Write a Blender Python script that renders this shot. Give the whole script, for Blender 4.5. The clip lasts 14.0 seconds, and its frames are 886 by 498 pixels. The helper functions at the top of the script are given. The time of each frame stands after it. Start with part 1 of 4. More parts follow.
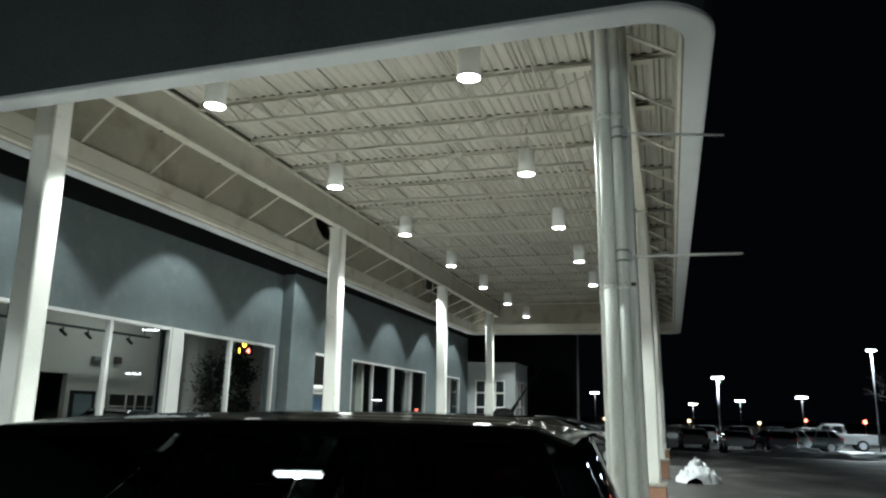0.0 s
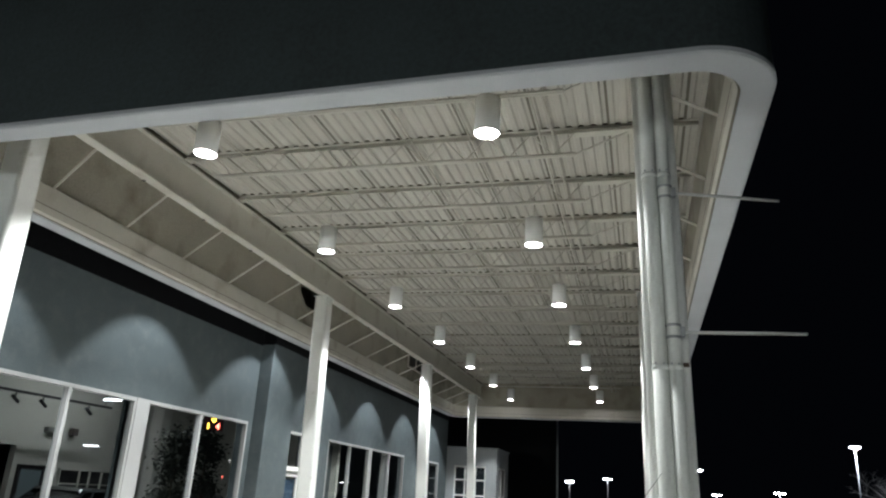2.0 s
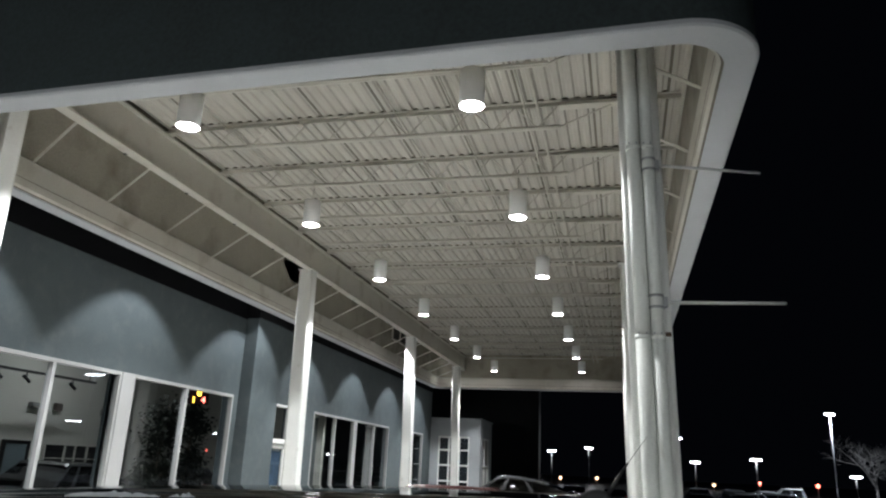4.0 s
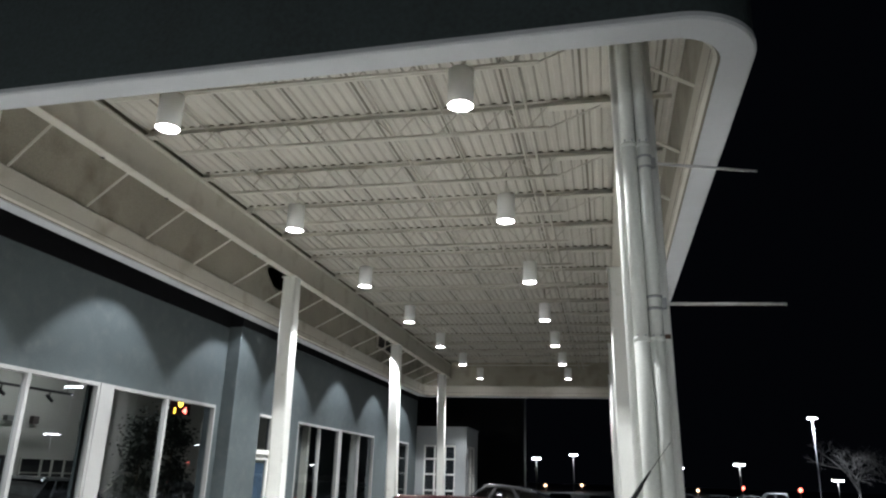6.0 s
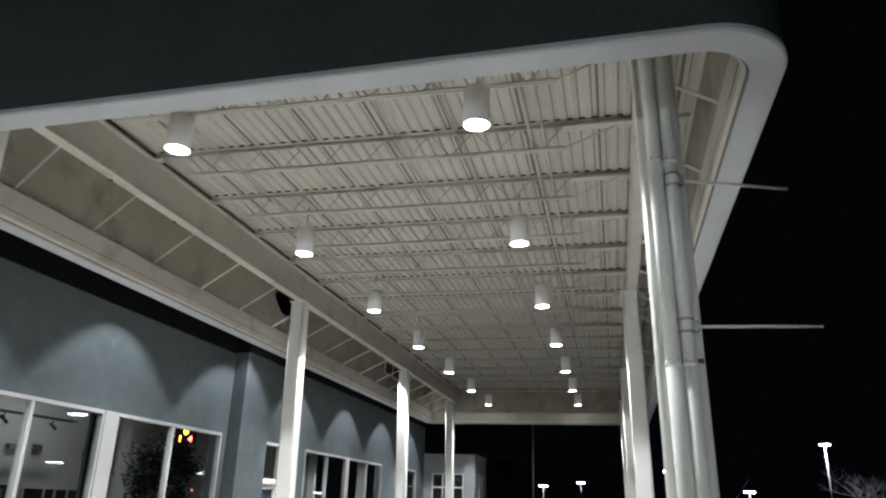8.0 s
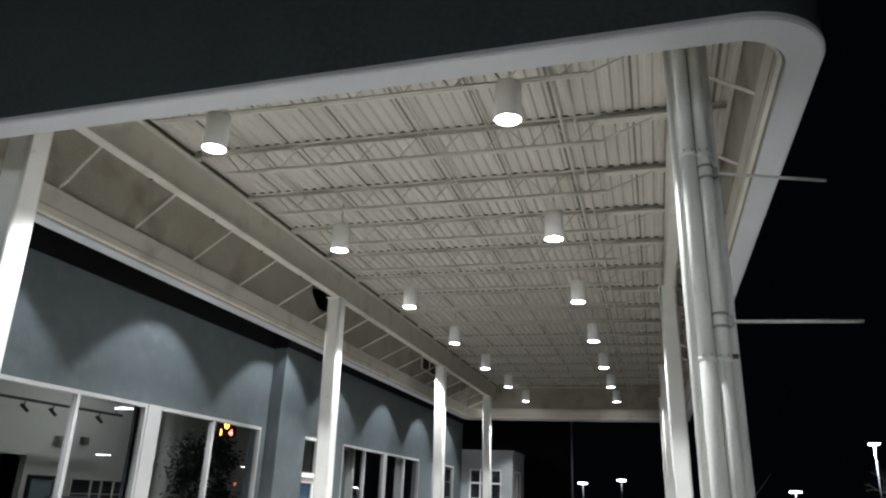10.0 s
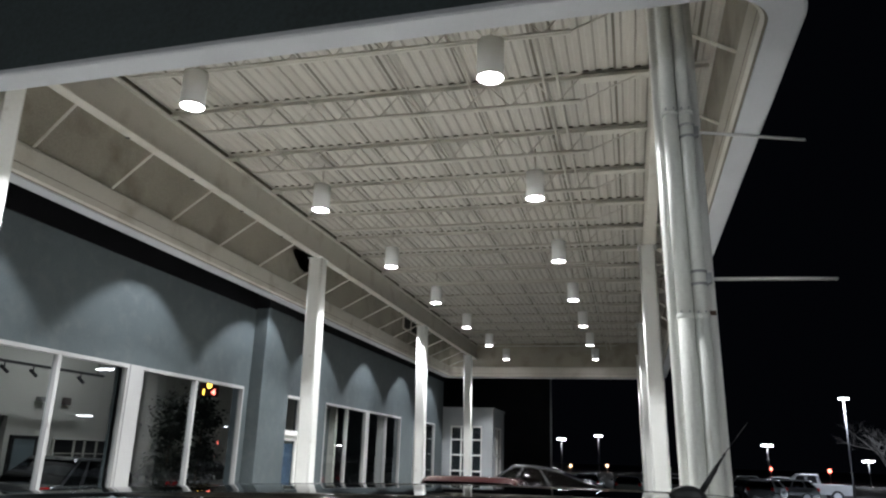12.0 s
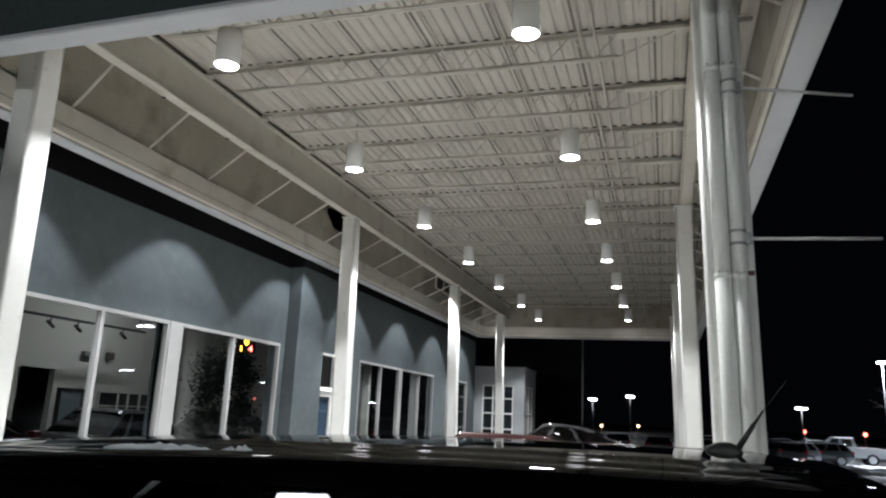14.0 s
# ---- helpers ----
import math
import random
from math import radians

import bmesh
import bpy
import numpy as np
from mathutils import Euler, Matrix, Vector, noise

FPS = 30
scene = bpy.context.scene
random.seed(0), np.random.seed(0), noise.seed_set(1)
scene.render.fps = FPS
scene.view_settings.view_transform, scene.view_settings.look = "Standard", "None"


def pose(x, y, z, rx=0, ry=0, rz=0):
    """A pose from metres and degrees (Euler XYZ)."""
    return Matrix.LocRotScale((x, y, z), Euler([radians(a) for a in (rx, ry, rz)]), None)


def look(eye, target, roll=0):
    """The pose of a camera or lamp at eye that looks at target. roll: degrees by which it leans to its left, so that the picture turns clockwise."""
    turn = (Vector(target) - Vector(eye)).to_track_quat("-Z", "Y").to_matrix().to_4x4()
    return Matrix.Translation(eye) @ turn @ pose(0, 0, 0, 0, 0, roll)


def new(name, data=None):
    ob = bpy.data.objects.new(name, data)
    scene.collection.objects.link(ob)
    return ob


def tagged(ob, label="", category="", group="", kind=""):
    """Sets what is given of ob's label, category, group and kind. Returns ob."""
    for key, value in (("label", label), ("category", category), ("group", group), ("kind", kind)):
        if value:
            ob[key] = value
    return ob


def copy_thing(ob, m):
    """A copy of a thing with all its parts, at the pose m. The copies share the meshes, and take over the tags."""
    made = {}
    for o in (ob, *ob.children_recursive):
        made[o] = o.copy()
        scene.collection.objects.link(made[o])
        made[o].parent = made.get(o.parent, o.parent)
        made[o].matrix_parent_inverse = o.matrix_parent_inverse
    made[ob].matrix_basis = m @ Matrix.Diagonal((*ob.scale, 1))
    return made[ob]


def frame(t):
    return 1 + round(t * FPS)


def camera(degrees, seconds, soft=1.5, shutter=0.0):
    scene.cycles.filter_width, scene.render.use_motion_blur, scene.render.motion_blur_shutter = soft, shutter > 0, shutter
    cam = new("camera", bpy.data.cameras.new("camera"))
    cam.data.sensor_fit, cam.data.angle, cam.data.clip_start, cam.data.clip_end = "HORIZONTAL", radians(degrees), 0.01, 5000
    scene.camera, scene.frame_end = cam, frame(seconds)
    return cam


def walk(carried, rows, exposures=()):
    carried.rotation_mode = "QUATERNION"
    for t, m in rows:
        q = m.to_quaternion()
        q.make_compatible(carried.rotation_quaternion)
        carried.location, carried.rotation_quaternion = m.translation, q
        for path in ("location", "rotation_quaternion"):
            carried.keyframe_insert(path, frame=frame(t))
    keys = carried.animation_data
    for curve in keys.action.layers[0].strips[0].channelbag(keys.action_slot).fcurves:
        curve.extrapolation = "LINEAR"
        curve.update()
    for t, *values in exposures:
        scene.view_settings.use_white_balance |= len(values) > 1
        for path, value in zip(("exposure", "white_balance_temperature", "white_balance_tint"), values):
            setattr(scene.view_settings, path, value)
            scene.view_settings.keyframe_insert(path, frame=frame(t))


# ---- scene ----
cam = camera(62.7, 14.0, soft=2.2)
PATH = [
    (0, look((2.123, -7.623, 1.757), (0.666, -2.963, 2.833), 1.53)),
    (0.5, look((1.926, -7.287, 1.808), (0.332, -2.765, 3.226), -0.86)),
    (1, look((1.646, -7.091, 1.817), (0.349, -2.515, 3.359), -0.07)),
    (1.5, look((1.530, -6.938, 1.831), (0.237, -2.338, 3.304), 2.96)),
    (2, look((1.524, -6.881, 1.836), (0.240, -2.322, 3.440), 3.39)),
    (2.5, look((1.520, -6.888, 1.826), (0.295, -2.287, 3.351), 3.38)),
    (3, look((1.520, -6.824, 1.837), (0.306, -2.191, 3.270), 3.08)),
    (3.5, look((1.506, -6.936, 1.812), (0.308, -2.292, 3.227), 3.05)),
    (4, look((1.505, -6.929, 1.817), (0.332, -2.285, 3.251), 2.65)),
    (6.5, look((1.296, -6.653, 1.824), (0.247, -2.010, 3.357), 1.91)),
    (7, look((1.208, -6.583, 1.836), (0.111, -1.996, 3.494), 2.39)),
    (7.5, look((1.218, -6.590, 1.851), (0.139, -2.008, 3.538), 1.72)),
    (8, look((1.230, -6.564, 1.852), (0.150, -1.971, 3.508), 1.82)),
    (10.5, look((1.293, -6.557, 1.832), (-0.068, -2.022, 3.440), 2.54)),
    (11, look((1.280, -6.585, 1.823), (0.019, -1.991, 3.342), 2.00)),
    (11.5, look((1.275, -6.579, 1.825), (0.081, -1.943, 3.267), 1.92)),
    (12, look((1.277, -6.572, 1.826), (0.061, -1.919, 3.195), 1.90)),
    (12.5, look((1.277, -6.565, 1.821), (0.007, -1.920, 3.168), 2.13)),
    (13, look((1.261, -6.595, 1.819), (-0.099, -1.936, 3.022), 2.65)),
    (13.5, look((1.268, -6.574, 1.814), (-0.118, -1.926, 3.030), 2.27)),
    (14, look((1.264, -6.570, 1.812), (-0.174, -1.909, 2.910), 2.71)),
]
walk(cam, PATH, ((0.0, 0.06, 6300, 0), (1.0, 0.04, 6300, 1), (1.6, 0.02, 6300, 7), (3.5, 0.02, 6300, 12), (14.0, 0.0, 6300, 14)))

# ---- light and air ----
world = bpy.data.worlds.new("night_sky")
scene.world = world
world.use_nodes = True
wbg = world.node_tree.nodes["Background"]
wbg.inputs["Color"].default_value = (0.30, 0.36, 0.55, 1)
wbg.inputs["Strength"].default_value = 0.003

LIGHT_S, LIGHT_Z = 3.658, 5.56
LIGHT_X = (-3.45, 0.0)
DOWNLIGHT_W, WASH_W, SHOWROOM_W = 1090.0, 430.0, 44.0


def spot(name, m, watts, half, blend, colour=(0.97, 1.0, 0.97), radius=0.09):
    data = bpy.data.lights.new(name, "SPOT")
    data.energy, data.spot_size, data.spot_blend = watts, radians(2 * half), blend
    data.color, data.shadow_soft_size = colour, radius
    ob = new(name, data)
    ob.matrix_world = m
    return ob


# ---- materials ----
def mat(name, colour, rough=0.6, metal=0.0, var=0.12, grain=40.0, stain=1.2, bump=0.15, spec=0.5, coat=0.0, dirt=None, dirt_at=(0.55, 0.8), streak=None):
    """Surface with colour change at two scales, fine relief, and optional dirt of another colour."""
    m = bpy.data.materials.new(name)
    m.use_nodes = True
    nt = m.node_tree
    b = nt.nodes["Principled BSDF"]
    b.inputs["Metallic"].default_value = metal
    b.inputs["Specular IOR Level"].default_value = spec
    b.inputs["Coat Weight"].default_value = coat
    co = nt.nodes.new("ShaderNodeTexCoord")
    fine = nt.nodes.new("ShaderNodeTexNoise")
    fine.inputs["Scale"].default_value, fine.inputs["Detail"].default_value = grain, 6
    big = nt.nodes.new("ShaderNodeTexNoise")
    big.inputs["Scale"].default_value, big.inputs["Detail"].default_value = stain, 5
    geo = nt.nodes.new("ShaderNodeNewGeometry")
    nt.links.new(geo.outputs["Position"], fine.inputs["Vector"])
    nt.links.new(geo.outputs["Position"], big.inputs["Vector"])
    add = nt.nodes.new("ShaderNodeMath")
    add.operation = "ADD"
    nt.links.new(fine.outputs["Fac"], add.inputs[0])
    nt.links.new(big.outputs["Fac"], add.inputs[1])
    rng = nt.nodes.new("ShaderNodeMapRange")
    rng.inputs["From Min"].default_value, rng.inputs["From Max"].default_value = 0.6, 1.4
    rng.inputs["To Min"].default_value, rng.inputs["To Max"].default_value = 1 - var, 1 + var
    nt.links.new(add.outputs[0], rng.inputs["Value"])
    mul = nt.nodes.new("ShaderNodeVectorMath")
    mul.operation = "SCALE"
    mul.inputs[0].default_value = colour[:3]
    nt.links.new(rng.outputs[0], mul.inputs["Scale"])
    out = mul.outputs[0]
    if dirt:
        d = nt.nodes.new("ShaderNodeTexNoise")
        d.inputs["Scale"].default_value, d.inputs["Detail"].default_value = stain * 2.3, 8
        if streak:
            mp = nt.nodes.new("ShaderNodeVectorMath")
            mp.operation = "MULTIPLY"
            mp.inputs[1].default_value = streak
            nt.links.new(geo.outputs["Position"], mp.inputs[0])
            nt.links.new(mp.outputs[0], d.inputs["Vector"])
        else:
            nt.links.new(geo.outputs["Position"], d.inputs["Vector"])
        dr = nt.nodes.new("ShaderNodeMapRange")
        dr.inputs["From Min"].default_value, dr.inputs["From Max"].default_value = dirt_at
        nt.links.new(d.outputs["Fac"], dr.inputs["Value"])
        mx = nt.nodes.new("ShaderNodeMix")
        mx.data_type = "RGBA"
        mx.inputs["B"].default_value = (*dirt[:3], 1)
        nt.links.new(dr.outputs[0], mx.inputs["Factor"])
        nt.links.new(out, mx.inputs["A"])
        out = mx.outputs["Result"]
    nt.links.new(out, b.inputs["Base Color"])
    rr = nt.nodes.new("ShaderNodeMapRange")
    rr.inputs["To Min"].default_value, rr.inputs["To Max"].default_value = max(0.02, rough - 0.12 * rough), min(1, rough + 0.12 * rough)
    nt.links.new(big.outputs["Fac"], rr.inputs["Value"])
    nt.links.new(rr.outputs[0], b.inputs["Roughness"])
    if bump:
        bp = nt.nodes.new("ShaderNodeBump")
        bp.inputs["Strength"].default_value, bp.inputs["Distance"].default_value = bump, 0.01
        nt.links.new(fine.outputs["Fac"], bp.inputs["Height"])
        nt.links.new(bp.outputs["Normal"], b.inputs["Normal"])
    return m


def glow(name, colour, strength):
    m = bpy.data.materials.new(name)
    m.use_nodes = True
    b = m.node_tree.nodes["Principled BSDF"]
    b.inputs["Base Color"].default_value = (0.8, 0.8, 0.8, 1)
    b.inputs["Emission Color"].default_value = (*colour, 1)
    b.inputs["Emission Strength"].default_value = strength
    return m


def glass_mat(name, tint=(0.9, 0.95, 0.95), rough=0.0, through_share=0.82):
    """Thin pane: mostly clear, with a mirror share that grows at glancing view."""
    m = bpy.data.materials.new(name)
    m.use_nodes = True
    nt = m.node_tree
    nt.nodes.remove(nt.nodes["Principled BSDF"])
    tr = nt.nodes.new("ShaderNodeBsdfTransparent")
    tr.inputs["Color"].default_value = (*[c * through_share for c in tint], 1)
    gl = nt.nodes.new("ShaderNodeBsdfGlossy")
    gl.inputs["Roughness"].default_value = rough
    gl.inputs["Color"].default_value = (0.95, 0.97, 1, 1)
    fr = nt.nodes.new("ShaderNodeFresnel")
    fr.inputs["IOR"].default_value = 1.6
    mix = nt.nodes.new("ShaderNodeMixShader")
    nt.links.new(fr.outputs[0], mix.inputs[0])
    nt.links.new(tr.outputs[0], mix.inputs[1])
    nt.links.new(gl.outputs[0], mix.inputs[2])
    nt.links.new(mix.outputs[0], nt.nodes["Material Output"].inputs["Surface"])
    return m


CREAM = mat("cream_painted_steel", (0.53, 0.502, 0.438), 0.5, var=0.10, stain=0.8, bump=0.05, dirt=(0.33, 0.285, 0.22), dirt_at=(0.54, 0.82))
DECK = mat("painted_roof_deck", (0.465, 0.438, 0.385), 0.55, var=0.07, stain=0.9, bump=0.06, dirt=(0.47, 0.435, 0.375), dirt_at=(0.48, 0.85), streak=(0.8, 0.4, 1.0))
DIRTY = mat("dusty_joint", (0.15, 0.132, 0.105), 0.8, var=0.3, stain=1.5)
BAND_SHADE = mat("matt_black_band_shade", (0.006, 0.006, 0.007), 0.9, var=0.2, bump=0.02, spec=0.1)
SHEATH = mat("tan_sheathing", (0.36, 0.33, 0.27), 0.8, var=0.25, stain=0.7, bump=0.2, dirt=(0.17, 0.145, 0.105), dirt_at=(0.52, 0.85))
SHADESTRIP = mat("gap_shade_brown", (0.11, 0.094, 0.07), 0.9, var=0.35, stain=3.0)
GRIME = mat("grime", (0.035, 0.03, 0.025), 0.9, var=0.3)
FASCIA = mat("dark_grey_fascia", (0.033, 0.046, 0.048), 0.8, var=0.38, grain=24, stain=1.1, bump=0.5)
LIP = mat("pale_grey_stucco_lip", (0.50, 0.51, 0.53), 0.8, var=0.10, grain=120, bump=0.3)
STUCCO = mat("grey_stucco", (0.069, 0.086, 0.092), 0.85, var=0.22, grain=45, stain=2.2, bump=0.5, dirt=(0.090, 0.105, 0.11), dirt_at=(0.5, 0.8))
WHITE = mat("white_painted_steel", (0.78, 0.78, 0.75), 0.38, var=0.06, stain=2.0, bump=0.04, dirt=(0.45, 0.42, 0.36), dirt_at=(0.66, 0.9))
PIPEPAINT = mat("matt_white_pipe_paint", (0.83, 0.84, 0.80), 0.7, var=0.08, stain=2.5, bump=0.05, spec=0.25, dirt=(0.42, 0.40, 0.33), dirt_at=(0.6, 0.9), streak=(3.0, 3.0, 0.5))
HOUSING = mat("white_lamp_housing", (0.93, 0.93, 0.92), 0.5, var=0.03, bump=0.0)
FRAME = mat("white_aluminium_frame", (0.39, 0.39, 0.385), 0.35, metal=0.1, var=0.04, bump=0.02)
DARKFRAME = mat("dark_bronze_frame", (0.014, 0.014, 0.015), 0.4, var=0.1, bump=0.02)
STEEL = mat("galvanised_steel", (0.45, 0.46, 0.47), 0.35, metal=0.8, var=0.15, bump=0.05)
BLACKPLASTIC = mat("black_rubber", (0.02, 0.02, 0.021), 0.5, var=0.2, bump=0.1)
ASPHALT = mat("asphalt", (0.045, 0.044, 0.042), 0.6, var=0.35, grain=60, stain=0.25, bump=0.5, dirt=(0.16, 0.16, 0.16), dirt_at=(0.5, 0.75))
CONCRETE = mat("concrete", (0.32, 0.30, 0.27), 0.85, var=0.15, grain=50, bump=0.3)
BOUNCE_SLAB = mat("pale_bounce_concrete", (0.60, 0.60, 0.575), 0.8, var=0.18, grain=30, stain=0.5, bump=0.25, dirt=(0.25, 0.24, 0.22), dirt_at=(0.6, 0.85))
SNOW = mat("dirty_snow", (0.56, 0.58, 0.61), 0.8, var=0.15, grain=14, stain=1.5, bump=0.6, dirt=(0.25, 0.24, 0.23), dirt_at=(0.6, 0.85))
BRICK = mat("red_brown_brick", (0.28, 0.15, 0.10), 0.85, var=0.25, grain=30, bump=0.4)
INWALL = mat("showroom_wall_paint", (0.50, 0.49, 0.44), 0.8, var=0.06, bump=0.05)
INFLOOR = mat("showroom_floor_tile", (0.22, 0.21, 0.19), 0.25, var=0.1, bump=0.02)
LAMP = glow("downlight_lens", (1.0, 0.985, 0.96), 55.0)
POLELAMP = glow("lot_lamp_lens", (0.92, 0.97, 1.0), 36.0)
TUBE = glow("showroom_tube", (0.95, 0.98, 1.0), 9.0)
AMBER = glow("sodium_lamp", (1.0, 0.60, 0.36), 5.0)
REDGLOW = glow("red_light", (1.0, 0.16, 0.11), 8.0)
YELLOWGLOW = glow("yellow_light", (1.0, 0.62, 0.05), 8.0)
PANE = glass_mat("window_pane")
CARGLASS = glass_mat("tinted_car_glass", (0.30, 0.33, 0.34), through_share=0.15)


# ---- mesh helpers ----
def part(name, bm, material, parent=None, label="", smooth=False):
    """Links a bmesh as one mesh object, under a thing if one is given."""
    me = bpy.data.meshes.new(name)
    bm.normal_update()
    bm.to_mesh(me)
    bm.free()
    if smooth:
        for p in me.polygons:
            p.use_smooth = True
    for mm in (material if isinstance(material, (list, tuple)) else [material]):
        me.materials.append(mm)
    ob = new(name, me)
    ob.parent = parent
    if label:
        ob["label"] = label
    return ob


def thing(name, label, category, at=(0, 0, 0), turn=0, group="", kind=""):
    ob = new(name)
    ob.matrix_world = pose(*at, 0, 0, turn)
    return tagged(ob, label, category, group, kind)


def box(bm, x0, x1, y0, y1, z0, z1, bevel=0.0):
    vs = [bm.verts.new(p) for p in ((x0, y0, z0), (x1, y0, z0), (x1, y1, z0), (x0, y1, z0), (x0, y0, z1), (x1, y0, z1), (x1, y1, z1), (x0, y1, z1))]
    fs = [bm.faces.new([vs[i] for i in f]) for f in ((0, 3, 2, 1), (4, 5, 6, 7), (0, 1, 5, 4), (1, 2, 6, 5), (2, 3, 7, 6), (3, 0, 4, 7))]
    if bevel:
        es = list({e for f in fs for e in f.edges})
        bmesh.ops.bevel(bm, geom=es, offset=bevel, segments=2, affect="EDGES", profile=0.5)
    return bm


def boxes(*dims, bevel=0.0):
    bm = bmesh.new()
    for d in dims:
        one = bmesh.new()
        box(one, *d, bevel=bevel)
        tmp = bpy.data.meshes.new("t")
        one.to_mesh(tmp)
        one.free()
        bm.from_mesh(tmp)
        bpy.data.meshes.remove(tmp)
    return bm


def sheet_x(x, y0, y1, z0, z1):
    """A thin pane that faces +x."""
    bm = bmesh.new()
    bm.faces.new([bm.verts.new(p) for p in ((x, y0, z0), (x, y1, z0), (x, y1, z1), (x, y0, z1))])
    return bm


def rod(bm, a, b, r, n=8, r2=None, caps=True):
    a, b = Vector(a), Vector(b)
    q = (b - a).to_track_quat("Z", "Y").to_matrix()
    rings = []
    for p, rad in ((a, r), (b, r if r2 is None else r2)):
        rings.append([bm.verts.new(p + q @ Vector((rad * math.cos(2 * math.pi * i / n), rad * math.sin(2 * math.pi * i / n), 0))) for i in range(n)])
    for i in range(n):
        f = bm.faces.new((rings[0][i], rings[0][(i + 1) % n], rings[1][(i + 1) % n], rings[1][i]))
        f.smooth = n > 6
    if caps:
        bm.faces.new(rings[0][::-1])
        bm.faces.new(rings[1])
    return bm


def rods(*specs, n=8):
    bm = bmesh.new()
    for s in specs:
        rod(bm, *s, n=n)
    return bm


def boxes_between(a, b, r):
    """An angle bar: two thin legs at right angles."""
    bm = bmesh.new()
    rod(bm, a, b, r, 4)
    return bm


def outline(x0, x1, y0, y1, r, seg=12):
    """A rectangle in plan with round corners, counterclockwise."""
    pts = []
    for cx, cy, a0 in ((x1 - r, y0 + r, -90), (x1 - r, y1 - r, 0), (x0 + r, y1 - r, 90), (x0 + r, y0 + r, 180)):
        for i in range(seg + 1):
            a = radians(a0 + 90 * i / seg)
            px, py = cx + r * math.cos(a), cy + r * math.sin(a)
            pts.append((px, py - (0.0283 * (px + 4.5) if py < 5 else 0)))
    return pts


def ring(profile_rows):
    """Joins closed outlines (points, z) in turn with faces."""
    bm = bmesh.new()
    rows = [[bm.verts.new((x, y, z)) for x, y in pts] for pts, z in profile_rows]
    for a, b in zip(rows, rows[1:]):
        for i in range(len(a)):
            j = (i + 1) % len(a)
            f = bm.faces.new((a[i], a[j], b[j], b[i]))
            f.smooth = False
    return bm


# ---- ground ----
def ground_z(x, y):
    """The lot falls away a little past the canopy."""
    k = min(1, max(0, (y - 24) / 20))
    return -0.45 * k * k * (3 - 2 * k)


bm = bmesh.new()
ys = [-400, -60, -20] + list(range(-15, 24, 4)) + [24 + i for i in range(0, 24, 2)] + [60, 100, 200, 600]
xs = [-500, -60, -7.2, 0, 10, 30, 60, 150, 500]
grid = [[bm.verts.new((x, y, ground_z(x, y))) for x in xs] for y in ys]
for a, b in zip(grid, grid[1:]):
    for i in range(len(xs) - 1):
        bm.faces.new((a[i], a[i + 1], b[i + 1], b[i]))
tagged(part("ground", bm, ASPHALT), "dark wet asphalt car park with snowy tracks", "asphalt", kind="structure")
# Unseen slab; paleness and length set to bounce lamplight onto the near roof deck
tagged(part("road", boxes((-5.0, 4.2, -13.0, 7.6, -0.3, 0.012)), BOUNCE_SLAB), "pale concrete drive under the canopy, added to bounce lamplight upward", "concrete drive", kind="structure")
tagged(part("pavement", boxes((-6.6, -5.0, -12, 24.4, -0.1, 0.12), bevel=0.02), CONCRETE), "raised concrete walk along the showroom wall", "pavement", kind="structure")

# ---- canopy ----
X0, X1, Y0, Y1, ZB, ZT = -6.22, 2.61, -1.90, 23.3, 4.97, 7.6
R = 0.62
LIPW = 0.25
canopy = thing("canopy", "drive-through canopy with dark fascia and pale rounded lip", "canopy", kind="structure")
o_out, o_in = outline(X0, X1, Y0, Y1, R), outline(X0 + LIPW, X1 - LIPW, Y0 + LIPW, Y1 - LIPW, R - LIPW + 0.05)
o_mid = outline(X0 + 0.02, X1 - 0.02, Y0 + 0.02, Y1 - 0.02, R - 0.02)
part("lip", ring([(o_mid, ZB + 0.07), (o_out, ZB + 0.05), (o_out, ZB + 0.015), (o_mid, ZB), (o_in, ZB), (o_in, ZB + 0.06)]), LIP, canopy, "pale grey stucco soffit lip")
o_f = outline(X0 + 0.012, X1 - 0.012, Y0 + 0.012, Y1 - 0.012, R - 0.012)
part("fascia", ring([(o_f, ZB + 0.06), (o_f, ZT), (o_in, ZT)]), FASCIA, canopy, "dark grey smooth fascia band")
o_b = outline(X0 + LIPW + 0.02, X1 - LIPW - 0.02, Y0 + LIPW + 0.02, Y1 - LIPW - 0.02, R - LIPW + 0.05)
o_b2 = outline(X0 + LIPW + 0.05, X1 - LIPW - 0.05, Y0 + LIPW + 0.05, Y1 - LIPW - 0.05, R - LIPW + 0.03)
part("inner_band", ring([(o_b, ZB + 0.035), (o_b2, ZB + 0.06), (o_b2, ZB + 0.43), (o_b, ZB + 0.45), (o_in, ZB + 0.45)]), CREAM, canopy, "cream painted band inside the fascia")
o_g = outline(X0 + LIPW + 0.053, X1 - LIPW - 0.053, Y0 + LIPW + 0.053, Y1 - LIPW - 0.053, R - LIPW + 0.03)
part("groove", ring([(o_b2, ZB + 0.160), (o_g, ZB + 0.161), (o_g, ZB + 0.169), (o_b2, ZB + 0.170)]), DIRTY, canopy, "dusty joint line along the band")
part("seam", ring([(o_in, ZB + 0.022), (o_b, ZB + 0.036)]), DIRTY, canopy, "dusty dark seam inside the lip")
part("sheathing", ring([(o_in, ZB + 0.44), (o_in, ZT)]), SHEATH, canopy, "tan stained sheathing")

